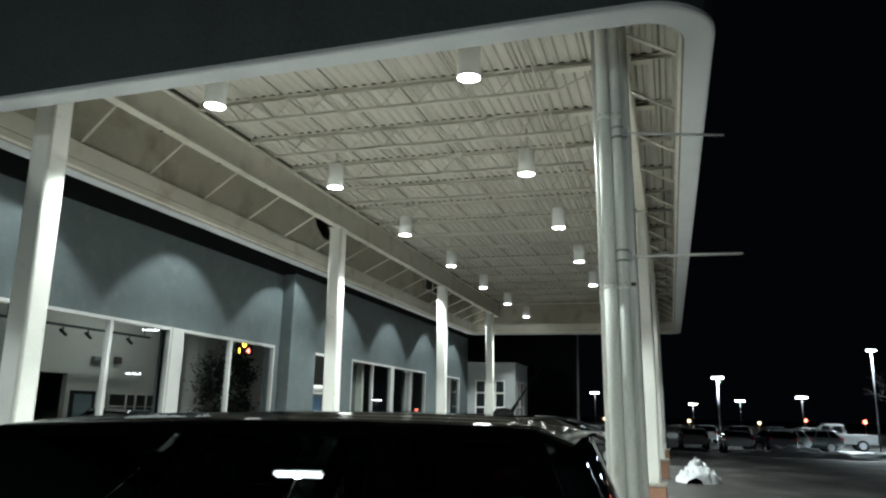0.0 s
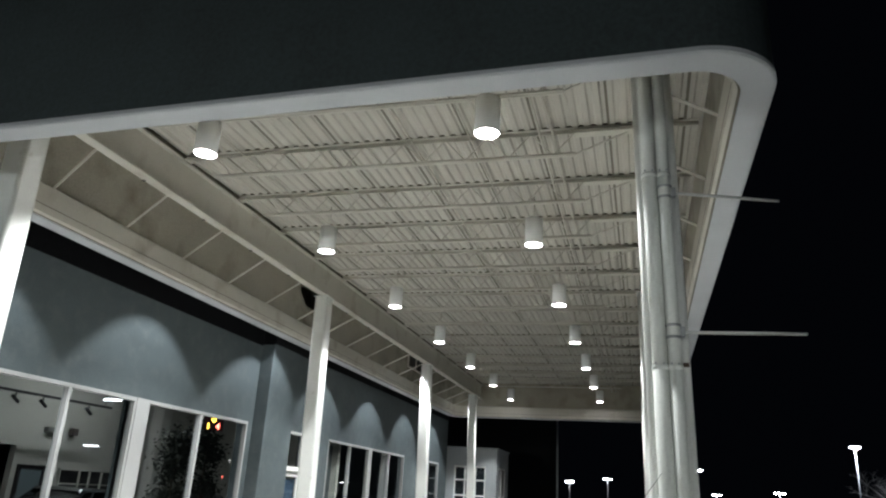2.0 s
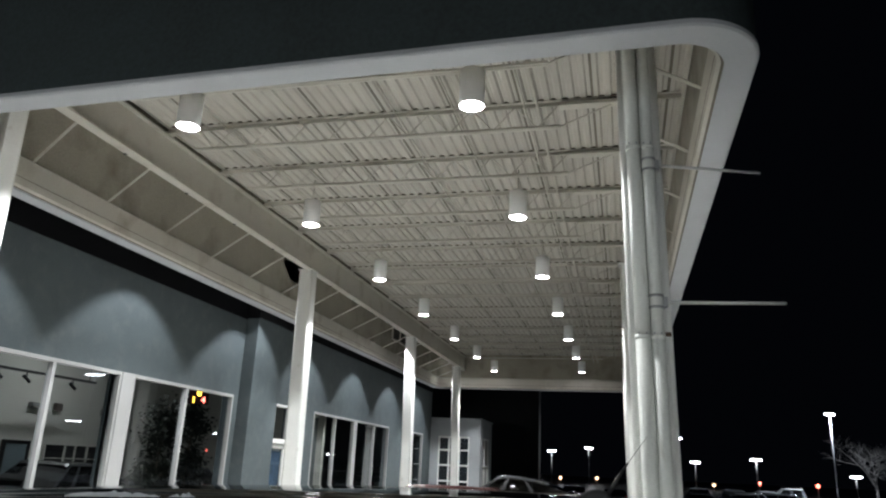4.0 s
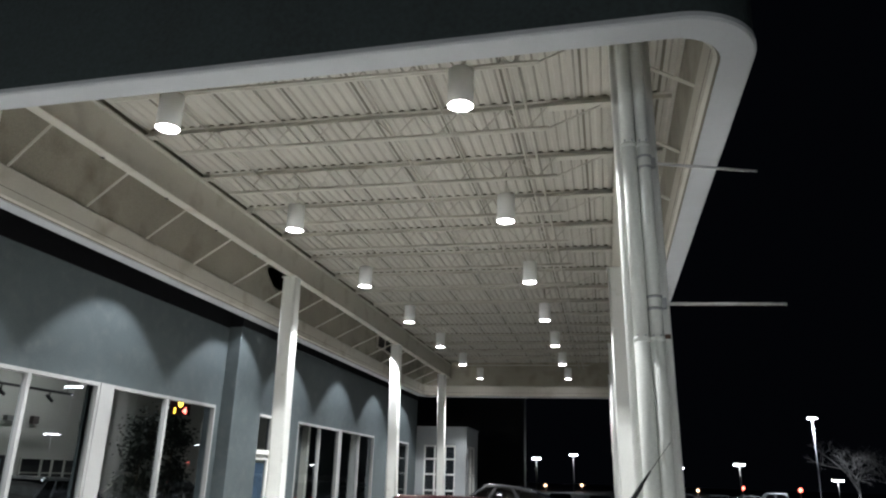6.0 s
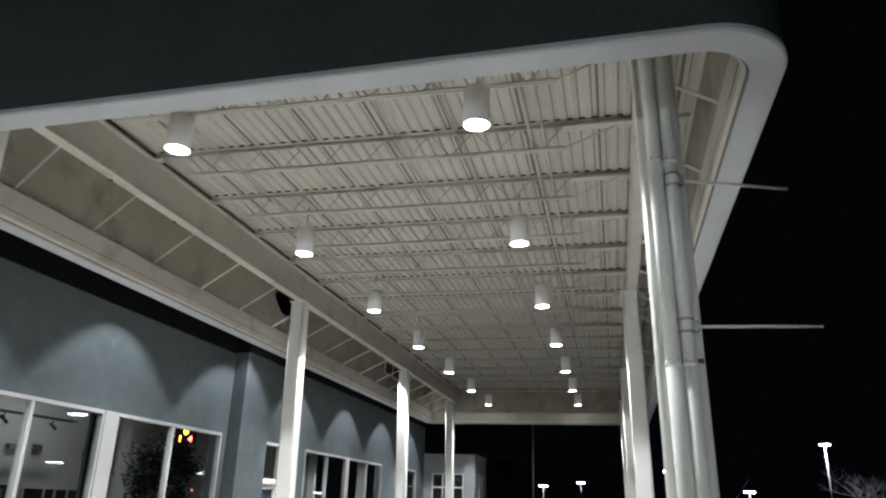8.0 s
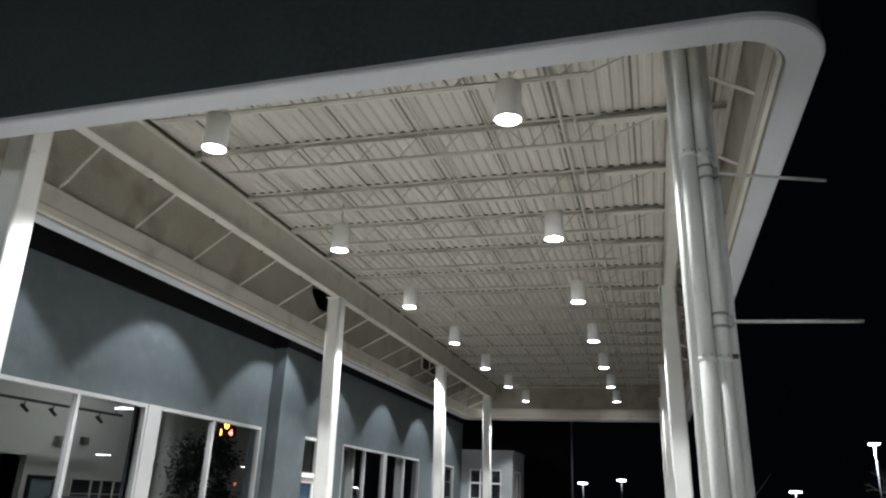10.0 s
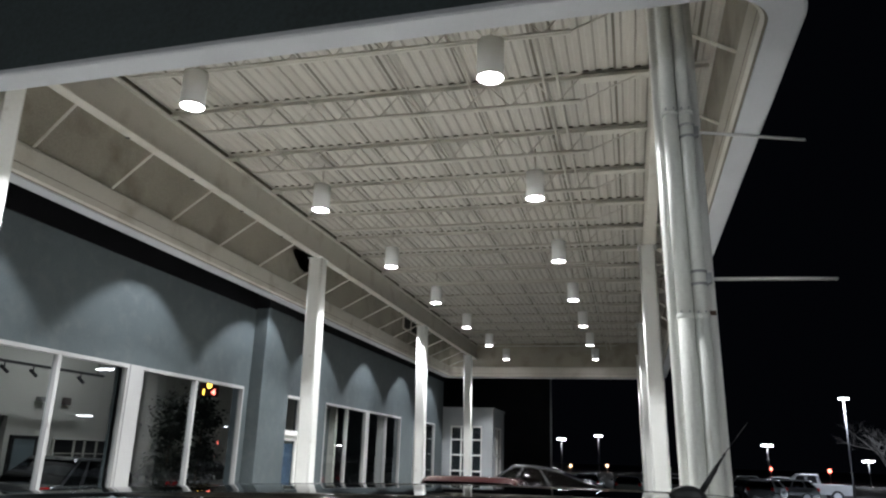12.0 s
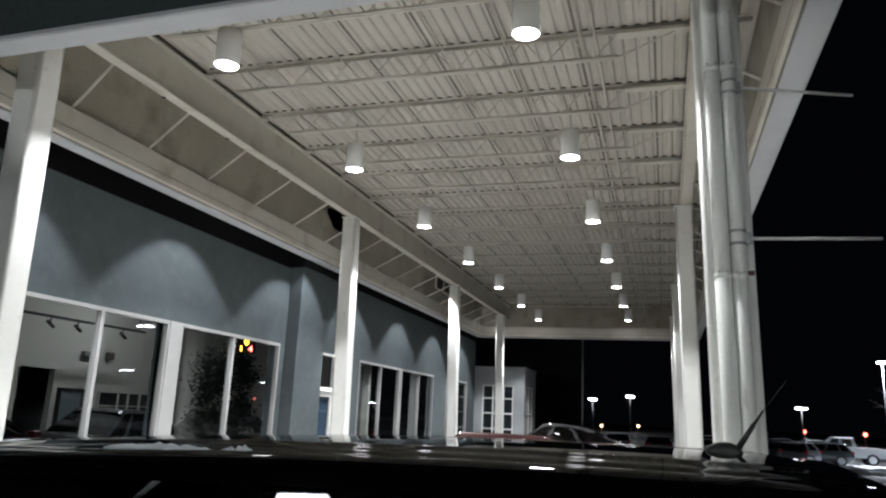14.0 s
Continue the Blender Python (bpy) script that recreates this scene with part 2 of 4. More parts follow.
# roof deck with trapezoid ribs along the canopy
DZ = 6.40
bm = bmesh.new()
PITCH = 0.1524
xa, xb = X0 + 0.15, X1 - 0.15
ya, yb = Y0 + 0.15, Y1 - 0.15
prof, x = [], xa
while x < xb:
    prof += [(x, DZ - 0.030), (x + 0.058, DZ - 0.030), (x + 0.084, DZ - 0.008), (x + 0.126, DZ - 0.008)]
    x += PITCH
rows = [[bm.verts.new((px, y, pz)) for px, pz in prof] for y in (ya, yb)]
top = [[bm.verts.new((px, y, DZ + 0.08)) for px in (prof[0][0], prof[-1][0])] for y in (ya, yb)]
for i in range(len(prof) - 1):
    bm.faces.new((rows[0][i], rows[1][i], rows[1][i + 1], rows[0][i + 1]))
bm.faces.new((top[0][0], top[0][1], top[1][1], top[1][0]))
tagged(part("ceiling", bm, DECK), "off-white painted ribbed metal roof deck, stained", "roof deck", kind="structure")

bm = bmesh.new()
lap = xa + 0.9144 - 0.01
while lap < xb:
    box(bm, lap - 0.016, lap + 0.016, ya, yb, DZ - 0.036, DZ - 0.004)
    lap += 0.9144
tagged(part("trim", bm, DIRTY), "dusty lapped joints of the roof deck sheets", "deck joints", kind="structure")

# beams over the columns
COL_X = (-4.90, 1.71)
COL_Y = (-1.08, 6.98, 15.05, 21.75)
BEAM0, BEAM1 = 5.70, 6.28


def beam(x):
    th = thing("roof_beam", "cream painted steel beam over the columns", "beam", (x, 0, 0), kind="structure")
    part("bottom_flange", boxes((-0.085, 0.085, Y0 + 0.3, Y1 - 0.3, BEAM0, BEAM0 + 0.03), bevel=0.004), CREAM, th)
    part("web", boxes((-0.02, 0.02, Y0 + 0.3, Y1 - 0.3, BEAM0 + 0.03, BEAM1 - 0.03)), CREAM, th)
    part("top_flange", boxes((-0.085, 0.085, Y0 + 0.3, Y1 - 0.3, BEAM1 - 0.03, BEAM1)), CREAM, th)
    for k in range(16 if x < 0 else 0):
        part("bolt_clip", boxes((-0.10, -0.06, 0.88 + 1.49 * k - 0.02, 0.88 + 1.49 * k + 0.02, BEAM0 - 0.012, BEAM0 + 0.045)), GRIME, th)
    # Dark strip put in place of the shaded gap between beam and deck
    part("gap_shade", boxes((0.03, 0.05, Y0 + 0.3, Y1 - 0.3, BEAM1, DZ - 0.034)), SHADESTRIP, th, "dark strip standing in for the shaded gap over the beam")


for bx in COL_X:
    beam(bx)

# open-web joists
JY = [0.01 + 1.528 * k for k in range(-1, 15)]
JT, JB = 6.366, 6.00


def joist():
    th = thing("roof_joist", "cream painted open-web steel joist under the deck", "joist", (0, JY[0], 0), group="joists under the canopy roof", kind="structure")
    part("top_chord", boxes((X0 + 0.28, X1 - 0.3, -0.06, -0.006, JT - 0.006, JT), (X0 + 0.28, X1 - 0.3, -0.012, -0.006, JT - 0.055, JT - 0.006),
                            (X0 + 0.28, X1 - 0.3, 0.006, 0.06, JT - 0.006, JT), (X0 + 0.28, X1 - 0.3, 0.006, 0.012, JT - 0.055, JT - 0.006)), CREAM, th)
    # Dark strip put in for the shade inside the deck flutes
    part("flute_shade", boxes((COL_X[0], COL_X[1] + 0.5, -0.056, -0.051, JT + 0.001, DZ - 0.001)), SHADESTRIP, th, "dark strip standing in for shade in the deck flutes above the chord")
    part("seat", boxes((COL_X[0] - 0.13, COL_X[0] + 0.2, -0.06, 0.06, BEAM1, JT - 0.05)), CREAM, th)
    part("seat", boxes((COL_X[1] - 0.9, COL_X[1] + 0.35, -0.07, 0.07, BEAM1, JT - 0.045)), CREAM, th)
    part("bottom_chord", boxes((-4.35, 0.82, -0.042, -0.006, JB, JB + 0.006), (-4.35, 0.82, -0.012, -0.006, JB, JB + 0.04),
                               (-4.35, 0.82, 0.006, 0.042, JB, JB + 0.006), (-4.35, 0.82, 0.006, 0.012, JB, JB + 0.04)), CREAM, th)
    bm = bmesh.new()
    n = 18
    w = (0.82 + 4.35) / n
    for i in range(n):
        a, b = -4.35 + i * w, -4.35 + (i + 1) * w
        lo, hi = JB + 0.015, JT - 0.03
        rod(bm, (a, 0, lo if i % 2 else hi), (b, 0, hi if i % 2 else lo), 0.009, 5, caps=False)
    rod(bm, (0.82, 0, JB + 0.015), (1.55, 0, JT - 0.05), 0.010, 5)
    rod(bm, (-4.35, 0, JB + 0.015), (-4.8, 0, JT - 0.05), 0.010, 5)
    part("web", bm, CREAM, th)
    return th


first = joist()
for y in JY[1:]:
    copy_thing(first, pose(0, y, 0))


# braces from the beams down to the band
def brace(y, side):
    x_top = COL_X[0] - 0.085 if side < 0 else COL_X[1] + 0.085
    x_bot = X0 + LIPW + 0.045 if side < 0 else X1 - LIPW - 0.045
    th = thing("brace", "cream steel angle brace to the fascia band", "brace", (0, y, 0), group="braces behind the fascia", kind="structure")
    skew = 0.42 if side < 0 else 0.0
    part("brace_angle", boxes_between((x_top, 0, BEAM0 + 0.02), (x_bot, skew, ZB + 0.45), 0.02), CREAM, th)


for k in range(16):
    y = -0.05 + 1.49 * k
    if y < Y1 - 0.9:
        brace(y, -1)
        brace(y - 0.25, 1)


# conduits along the deck
def conduit(x, y0, y1, z, r=0.012):
    tagged(part("conduit", rods(((x, y0, z), (x, y1, z), r)), CREAM), "thin painted conduit under the roof deck", "conduit", group="conduits under the roof", kind="structure")


for cx in (0.42, 0.58):
    conduit(cx, Y0 + 0.4, Y1 - 0.4, 6.10, 0.017)
for cx in (-3.9, -2.75, -1.35, -0.55):
    conduit(cx, Y0 + 0.4, Y1 - 0.4, 6.315, 0.013)


# ---- columns ----
LEAN = 1.0


def leaning(x, y, z=0):
    """The whole frame leans a degree towards the showroom; x holds at 3 m above the drive."""
    return pose(x + (3.0 - z) * math.tan(radians(LEAN)), y, z, 0, -LEAN, 0)


def tube_column(w, r, z0, z1, seg=5):
    """A square hollow section with round corners, closed at both ends."""
    pts = []
    for cx, cy, a0 in ((w - r, r - w, -90), (w - r, w - r, 0), (r - w, w - r, 90), (r - w, r - w, 180)):
        pts += [(cx + r * math.cos(radians(a0 + 90 * i / seg)), cy + r * math.sin(radians(a0 + 90 * i / seg))) for i in range(seg + 1)]
    bm = ring([(pts, z0), (pts, z1)])
    for f in bm.faces:
        f.smooth = f.calc_area() < 0.02 * (z1 - z0)
    bm.verts.ensure_lookup_table()
    n = len(pts)
    bm.faces.new(bm.verts[:n][::-1])
    bm.faces.new(bm.verts[n:])
    return bm


def column(x, y, w=0.148):
    th = thing("column", "white painted square steel canopy column", "column", (x, y, 0), group="canopy columns", kind="structure")
    th.matrix_world = leaning(x, y)
    part("shaft", tube_column(w, 0.038, 0.54, BEAM0 - 0.02), WHITE, th)
    part("cap_plate", boxes((-w - 0.02, w + 0.02, -w - 0.02, w + 0.02, BEAM0 - 0.02, BEAM0)), WHITE, th)
    part("pier", boxes((-0.24, 0.24, -0.24, 0.24, -0.5, 0.48), bevel=0.02), BRICK, th, "red-brown masonry pier")
    part("pier_cap", boxes((-0.27, 0.27, -0.27, 0.27, 0.48, 0.54), bevel=0.015), CONCRETE, th, "concrete pier cap")
    return th


for cx in COL_X:
    for cy in COL_Y:
        front = cx > 0 and cy < 0
        column(cx + 0.014 * front, cy, 0.162 if front else 0.148)


# ---- downlights ----
def downlight():
    th = thing("downlight", "white cylinder downlight hanging under the canopy, lit", "downlight", (0, 0, LIGHT_Z), group="canopy downlights")
    bm = bmesh.new()
    r, n = 0.138, 28
    prof = [(r - 0.004, 0.03), (r - 0.004, 0.0), (r, 0.0), (r, 0.42), (r * 0.7, 0.435), (0.001, 0.435)]
    rings = [[bm.verts.new((a * math.cos(2 * math.pi * i / n), a * math.sin(2 * math.pi * i / n), z)) for i in range(n)] for a, z in prof]
    for a, b in zip(rings, rings[1:]):
        for i in range(n):
            bm.faces.new((a[i], a[(i + 1) % n], b[(i + 1) % n], b[i])).smooth = True
    part("housing", bm, HOUSING, th)
    bm = bmesh.new()
    bmesh.ops.create_circle(bm, cap_ends=True, radius=r - 0.006, segments=28, matrix=Matrix.Translation((0, 0, 0.012)))
    for f in bm.faces:
        f.normal_flip()
    part("lens", bm, LAMP, th, "glowing white lens")
    part("stem", rods(((0, 0, 0.43), (0, 0, 0.80), 0.012)), CREAM, th)
    return th


dl = None
for lx in LIGHT_X:
    for k in range(7):
        if dl is None:
            dl = downlight()
            dl.matrix_world = pose(lx, 0, LIGHT_Z)
        else:
            copy_thing(dl, pose(lx, LIGHT_S * k, LIGHT_Z))
        spot("downlight_lamp", pose(lx, LIGHT_S * k, LIGHT_Z - 0.005), DOWNLIGHT_W, 58, 0.25, radius=0.13)
# fixtureless added spots beside the beam wash the showroom wall below the canopy band
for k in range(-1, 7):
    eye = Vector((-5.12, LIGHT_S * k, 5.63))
    spot("added_wash_spot", look(eye, eye + Vector((-math.cos(radians(79)), 0, -math.sin(radians(79))))), WASH_W, 42.0, 0.26, (0.95, 0.99, 1.0), 0.05)


# ---- showroom building ----
WX, WTH, WTOP = -6.60, 0.25, 6.2
HEAD, SILL = 3.10, 0.35
OPEN = ((-3.0, 3.70, SILL, HEAD), (4.02, 7.42, SILL, HEAD), (9.22, 10.46, 0.12, HEAD), (11.80, 18.50, SILL, HEAD), (20.15, 23.2, SILL, HEAD))
dims, y = [], -14.0
for a, b, lo, hi in OPEN:
    dims.append((WX - WTH, WX, y, a, 0, WTOP))
    dims.append((WX - WTH, WX, a, b, 0, lo))
    dims.append((WX - WTH, WX, a, b, hi, WTOP))
    y = b
dims.append((WX - WTH, WX, y, 24.5, 0, WTOP))
tagged(part("wall_east", boxes(*dims), STUCCO), "grey stucco showroom wall with light scallops", "wall", kind="structure")
tagged(part("pilaster", boxes((WX, WX + 0.30, 7.62, 8.92, 0.12, WTOP), bevel=0.012), STUCCO), "grey stucco pilaster beside the entrance", "pilaster", kind="structure")
# Black strip put where the canopy band's shadow falls on the wall top
tagged(part("trim", boxes((WX, WX + 0.03, -14, 7.6, 4.775, 5.35), (WX, WX + 0.03, 8.96, 24.5, 4.93, 5.35), (WX + 0.32, WX + 0.34, 7.58, 8.96, 4.82, 5.35), (WX, WX + 0.32, 7.58, 7.60, 4.80, 5.35), (WX, WX + 0.32, 8.94, 8.96, 4.90, 5.35)), BAND_SHADE), "black strip at the top of the showroom wall, standing in for shade", "trim", kind="structure")


def window(name, a, b, lo, hi, mullions, thick=(), thin=0.035, label="white-framed fixed showroom window"):
    th = thing(name, label, "window", kind="structure")
    x0, x1 = WX - 0.085, WX + 0.012
    part("window_frame", boxes((x0, x1, a, b, hi - 0.06, hi), (x0, x1, a, b, lo, lo + 0.07), (x0, x1, a, a + 0.05, lo + 0.07, hi - 0.06), (x0, x1, b - 0.05, b, lo + 0.07, hi - 0.06), bevel=0.006), FRAME, th)
    edges = [a + 0.05]
    for m in mullions:
        w = 0.15 if m in thick else thin
        part("mullion", boxes((x0, x1, m - w, m + w, lo + 0.07, hi - 0.06), bevel=0.006), FRAME, th)
        edges += [m - w, m + w]
    edges.append(b - 0.05)
    for p, q in zip(edges[::2], edges[1::2]):
        ob = part("pane", sheet_x(WX - 0.05, p, q, lo + 0.07, hi - 0.06), PANE, th)
        ob.visible_shadow = False
    return th


window("window_1", *OPEN[0], (-0.9, 2.17))
window("window_2", *OPEN[1], (5.66,))
window("window_3", *OPEN[3], (13.42, 15.07, 16.92), thick=(15.07,), thin=0.02)
window("window_4", *OPEN[4], (21.7,))
tagged(part("pier_cover", boxes((WX - 0.2, WX + 0.03, 3.70, 4.02, SILL, HEAD), bevel=0.01), FRAME), "white metal post cover between showroom windows", "post cover", kind="structure")

# entrance door with a window over it
door = thing("door_1", "white-framed glazed entrance door with a transom over it", "door", kind="structure")
a, b, lo, hi = OPEN[2]
part("door_frame", boxes((WX - 0.16, WX + 0.015, a, a + 0.08, lo, hi), (WX - 0.16, WX + 0.015, b - 0.08, b, lo, hi), (WX - 0.16, WX + 0.015, a + 0.08, b - 0.08, hi - 0.06, hi), (WX - 0.16, WX + 0.015, a + 0.08, b - 0.08, 2.18, 2.29), bevel=0.006), WHITE, door)
leaf = part("leaf", boxes((WX - 0.11, WX - 0.06, a + 0.09, a + 0.2, lo + 0.02, 2.17), (WX - 0.11, WX - 0.06, b - 0.2, b - 0.09, lo + 0.02, 2.17), (WX - 0.11, WX - 0.06, a + 0.2, b - 0.2, lo + 0.02, lo + 0.27), (WX - 0.11, WX - 0.06, a + 0.2, b - 0.2, 2.06, 2.17), bevel=0.005), WHITE, door)
part("pull_handle", rods(((WX - 0.02, b - 0.16, 0.95), (WX - 0.02, b - 0.16, 1.35), 0.012)), STEEL, leaf)
part("pane", sheet_x(WX - 0.085, a + 0.2, b - 0.2, lo + 0.27, 2.06), PANE, door).visible_shadow = False
part("pane", sheet_x(WX - 0.085, a + 0.08, b - 0.08, 2.29, hi - 0.06), PANE, door).visible_shadow = False

# showroom room
IX, IZ = -15.5, 4.6
tagged(part("floor", boxes((IX, WX - WTH, -14, 24.5, -0.1, 0.13)), INFLOOR), "dull tiled showroom floor", "floor", kind="structure")
tagged(part("wall_west", boxes((IX - 0.2, IX, -14, 24.5, 0, IZ)), INWALL), "plain off-white showroom back wall", "wall", kind="structure")
tagged(part("wall_north", boxes((IX - 0.2, WX - WTH, 24.5, 24.7, 0, WTOP)), STUCCO), "end wall of the showroom", "wall", kind="structure")
tagged(part("wall_south", boxes((IX - 0.2, WX, -14.2, -14, 0, WTOP)), STUCCO), "end wall of the showroom", "wall", kind="structure")
tagged(part("partition", boxes((IX, WX - WTH - 0.02, 13.2, 13.35, 0.13, IZ)), INWALL), "plain partition between showroom and offices", "wall", kind="structure")
tagged(part("ceiling", boxes((IX - 0.2, WX - WTH, -14.2, 24.7, IZ, IZ + 0.2)), INWALL), "plain showroom ceiling", "ceiling", kind="structure")
tagged(part("roof", boxes((IX - 0.2, WX, -14.2, 24.7, WTOP, WTOP + 0.15)), CONCRETE), "flat showroom roof", "roof", kind="structure")

# ---- showroom contents ----
BX = -11.0


def wall_item(name, label, category, y0, y1, z0, z1, material, depth=0.06, bevel=0.008):
    return tagged(part(name, boxes((BX + 0.15, BX + 0.15 + depth, y0, y1, z0, z1), bevel=bevel), material), label, category)


tagged(part("inner_wall", boxes((BX, BX + 0.14, -14, 4.92, 0.13, IZ), (BX, BX + 0.14, 4.92, 5.80, 2.33, IZ), (BX, BX + 0.14, 5.80, 13.2, 0.13, IZ)), INWALL), "off-white showroom wall with a dark open passage", "wall", kind="structure")
idoor = thing("door_2", "closed grey-blue interior door in a dark frame", "door", kind="structure")
part("door_frame", boxes((BX + 0.14, BX + 0.2, 5.93, 6.0, 0.13, 1.96), (BX + 0.14, BX + 0.2, 6.58, 6.65, 0.13, 1.96), (BX + 0.14, BX + 0.2, 6.0, 6.58, 1.89, 1.96)), DARKFRAME, idoor)
part("leaf", boxes((BX + 0.145, BX + 0.18, 6.0, 6.58, 0.13, 1.89)), mat("grey_blue_door", (0.16, 0.2, 0.21), 0.5), idoor)
grid = thing("window_5", "dark interior window with a pale grid of bars", "window", kind="structure")
part("pane", boxes((BX + 0.145, BX + 0.16, 7.1, 9.0, 0.9, 1.92)), DARKFRAME, grid, "dark glass")
for y in (7.1, 7.72, 8.05, 8.45, 8.8, 9.0):
    part("bar", boxes((BX + 0.162, BX + 0.2, y - 0.02, y + 0.02, 0.9, 1.92)), INWALL, grid)
for z in (1.92, 1.62, 1.2, 0.9):
    part("bar", boxes((BX + 0.165, BX + 0.195, 7.1, 9.0, z - 0.015, z + 0.015)), INWALL, grid)
track = thing("track_light", "dark ceiling track with small spotlights, unlit", "track light")
part("rail", boxes((BX + 1.0, BX + 1.05, 3.0, 7.3, 3.25, 3.30), bevel=0.006), DARKFRAME, track)
for y in (3.4, 4.6, 5.3, 6.6):
    part("spotlight", rods(((BX + 1.02, y, 3.25), (BX + 1.02, y, 3.16), 0.012), ((BX + 1.02, y - 0.08, 3.18), (BX + 1.05, y + 0.07, 3.07), 0.034)), DARKFRAME, track)
for y in (3.2, 7.1):
    part("hanger", rods(((BX + 1.02, y, 3.3), (BX + 1.02, y, IZ), 0.008)), DARKFRAME, track)
wall_item("exit_sign", "small dark sign box on the showroom wall", "sign", 7.16, 7.34, 2.64, 2.80, mat("dull_brown_plastic", (0.09, 0.075, 0.07), 0.5), 0.1)
wall_item("wall_vent", "grey metal vent on the showroom wall", "vent", 8.72, 9.02, 2.64, 2.79, mat("vent_grey", (0.22, 0.22, 0.2), 0.5))
wall_item("emergency_light", "small grey emergency light on the wall", "emergency light", 6.42, 6.75, 2.66, 2.76, mat("dull_grey_plastic", (0.2, 0.2, 0.19), 0.5), 0.12)

# lit tubes under the showroom ceiling: the room's own light
for lx, ly in ((-9.0, 0.0), (-9.0, 6.5)):
    th = thing("ceiling_light", "long white tube light under the showroom ceiling", "ceiling light", (lx, ly, IZ - 0.1), group="showroom tube lights")
    part("housing", boxes((-0.09, 0.09, -0.75, 0.75, 0.03, 0.1), bevel=0.01), FRAME, th)
    part("tube", rods(((0, -0.7, 0), (0, 0.7, 0), 0.022)), TUBE, th)
    area = bpy.data.lights.new("showroom_lamp", "AREA")
    area.shape, area.size, area.size_y, area.energy = "RECTANGLE", 0.2, 1.4, SHOWROOM_W
    area.color = (0.95, 0.98, 1.0)
    new("showroom_lamp", area).matrix_world = pose(lx, ly, IZ - 0.14)


# potted indoor trees
LEAF = mat("dark_leaf", (0.012, 0.017, 0.010), 0.75, var=0.4, grain=8, bump=0)
BARK = mat("bark", (0.12, 0.09, 0.065), 0.9, var=0.3, bump=0.5)
POT = mat("terracotta_pot", (0.16, 0.09, 0.06), 0.7)


def pot_tree(x, y, height, spread, seed):
    rng = random.Random(seed)
    th = thing("potted_tree", "tall dark-leaved indoor tree in a pot by the window", "plant", (x, y, 0.13), group="indoor trees")
    bm = bmesh.new()
    rod(bm, (0, 0, 0), (0, 0, 0.42), 0.19, 16, 0.25)
    part("pot", bm, POT, th)
    bm = bmesh.new()
    rod(bm, (0, 0, 0.3), (0.03, 0.02, height * 0.85), 0.035, 7, 0.012)
    tips = []
    for i in range(26):
        z = height * rng.uniform(0.3, 0.95)
        a, l = rng.uniform(0, 6.28), spread * rng.uniform(0.4, 1.0) * (1.15 - z / height * 0.5)
        tip = Vector((l * math.cos(a), l * math.sin(a), z + 0.2 * rng.uniform(0.2, 1)))
        rod(bm, (0.02, 0.01, z - 0.15), tip, 0.01, 5, 0.003)
        tips.append(tip)
    part("trunk", bm, BARK, th)
    bm = bmesh.new()
    for tip in tips:
        for j in range(80):
            c = tip * (0.72 + 0.0) + Vector((0, 0, tip.z * 0.28)) + Vector((rng.gauss(0, 0.13), rng.gauss(0, 0.13), rng.gauss(0, 0.13)))
            u = Vector((rng.uniform(-1, 1), rng.uniform(-1, 1), rng.uniform(-1, 0.4))).normalized() * rng.uniform(0.07, 0.12)
            w = u.cross(Vector((rng.uniform(-1, 1), rng.uniform(-1, 1), rng.uniform(-1, 1)))).normalized() * 0.032
            bm.faces.new([bm.verts.new(p) for p in (c, c + u * 0.5 + w, c + u, c + u * 0.5 - w)])
    part("leaves", bm, LEAF, th)


pot_tree(-8.25, 7.45, 2.70, 0.46, 3)
pot_tree(-8.35, 8.75, 2.95, 0.46, 5)

# scoreboard hung behind the glass
def lit_digit(text, height, at, material, parent):
    """A glowing figure in the built-in font, facing -y."""
    cu = bpy.data.curves.new("digit", "FONT")
    cu.body, cu.size, cu.extrude, cu.offset, cu.align_x = text, height * 1.4, 0.004, 0.006, "CENTER"
    src = bpy.data.objects.new("digit", cu)
    me = bpy.data.meshes.new_from_object(src)
    bpy.data.objects.remove(src)
    me.transform(pose(*at, 90, 0, 0))
    me.materials.append(material)
    ob = new("digit", me)
    ob.parent = parent


board = thing("scoreboard", "small dark hanging scoreboard with glowing amber and red figures", "scoreboard", (-8.0, 8.36, 2.95), 32)
part("case", boxes((-0.22, 0.22, -0.04, 0.04, 0.0, 0.36), bevel=0.012), DARKFRAME, board)
part("face_plate", boxes((-0.205, 0.205, -0.046, -0.0405, 0.015, 0.345)), mat("dark_red_board", (0.05, 0.008, 0.01), 0.4), board, "dark red face plate")
for sx in (-0.17, 0.17):
    part("hanger", rods(((sx, 0, 0.36), (sx, 0, IZ - 2.95), 0.005)), DARKFRAME, board)
lit_digit("0", 0.14, (0.0, -0.05, 0.19), YELLOWGLOW, board)
lit_digit("1", 0.12, (-0.11, -0.05, 0.04), YELLOWGLOW, board)
lit_digit("4", 0.13, (0.10, -0.05, 0.04), REDGLOW, board)

# poster in the door
tagged(part("poster", boxes((WX - 0.115, WX - 0.112, 9.47, 10.2, 0.55, 2.0)), mat("blue_poster", (0.06, 0.10, 0.155), 0.5, var=0.5, grain=7, stain=5)), "blue poster behind the glass of the entrance door", "poster")

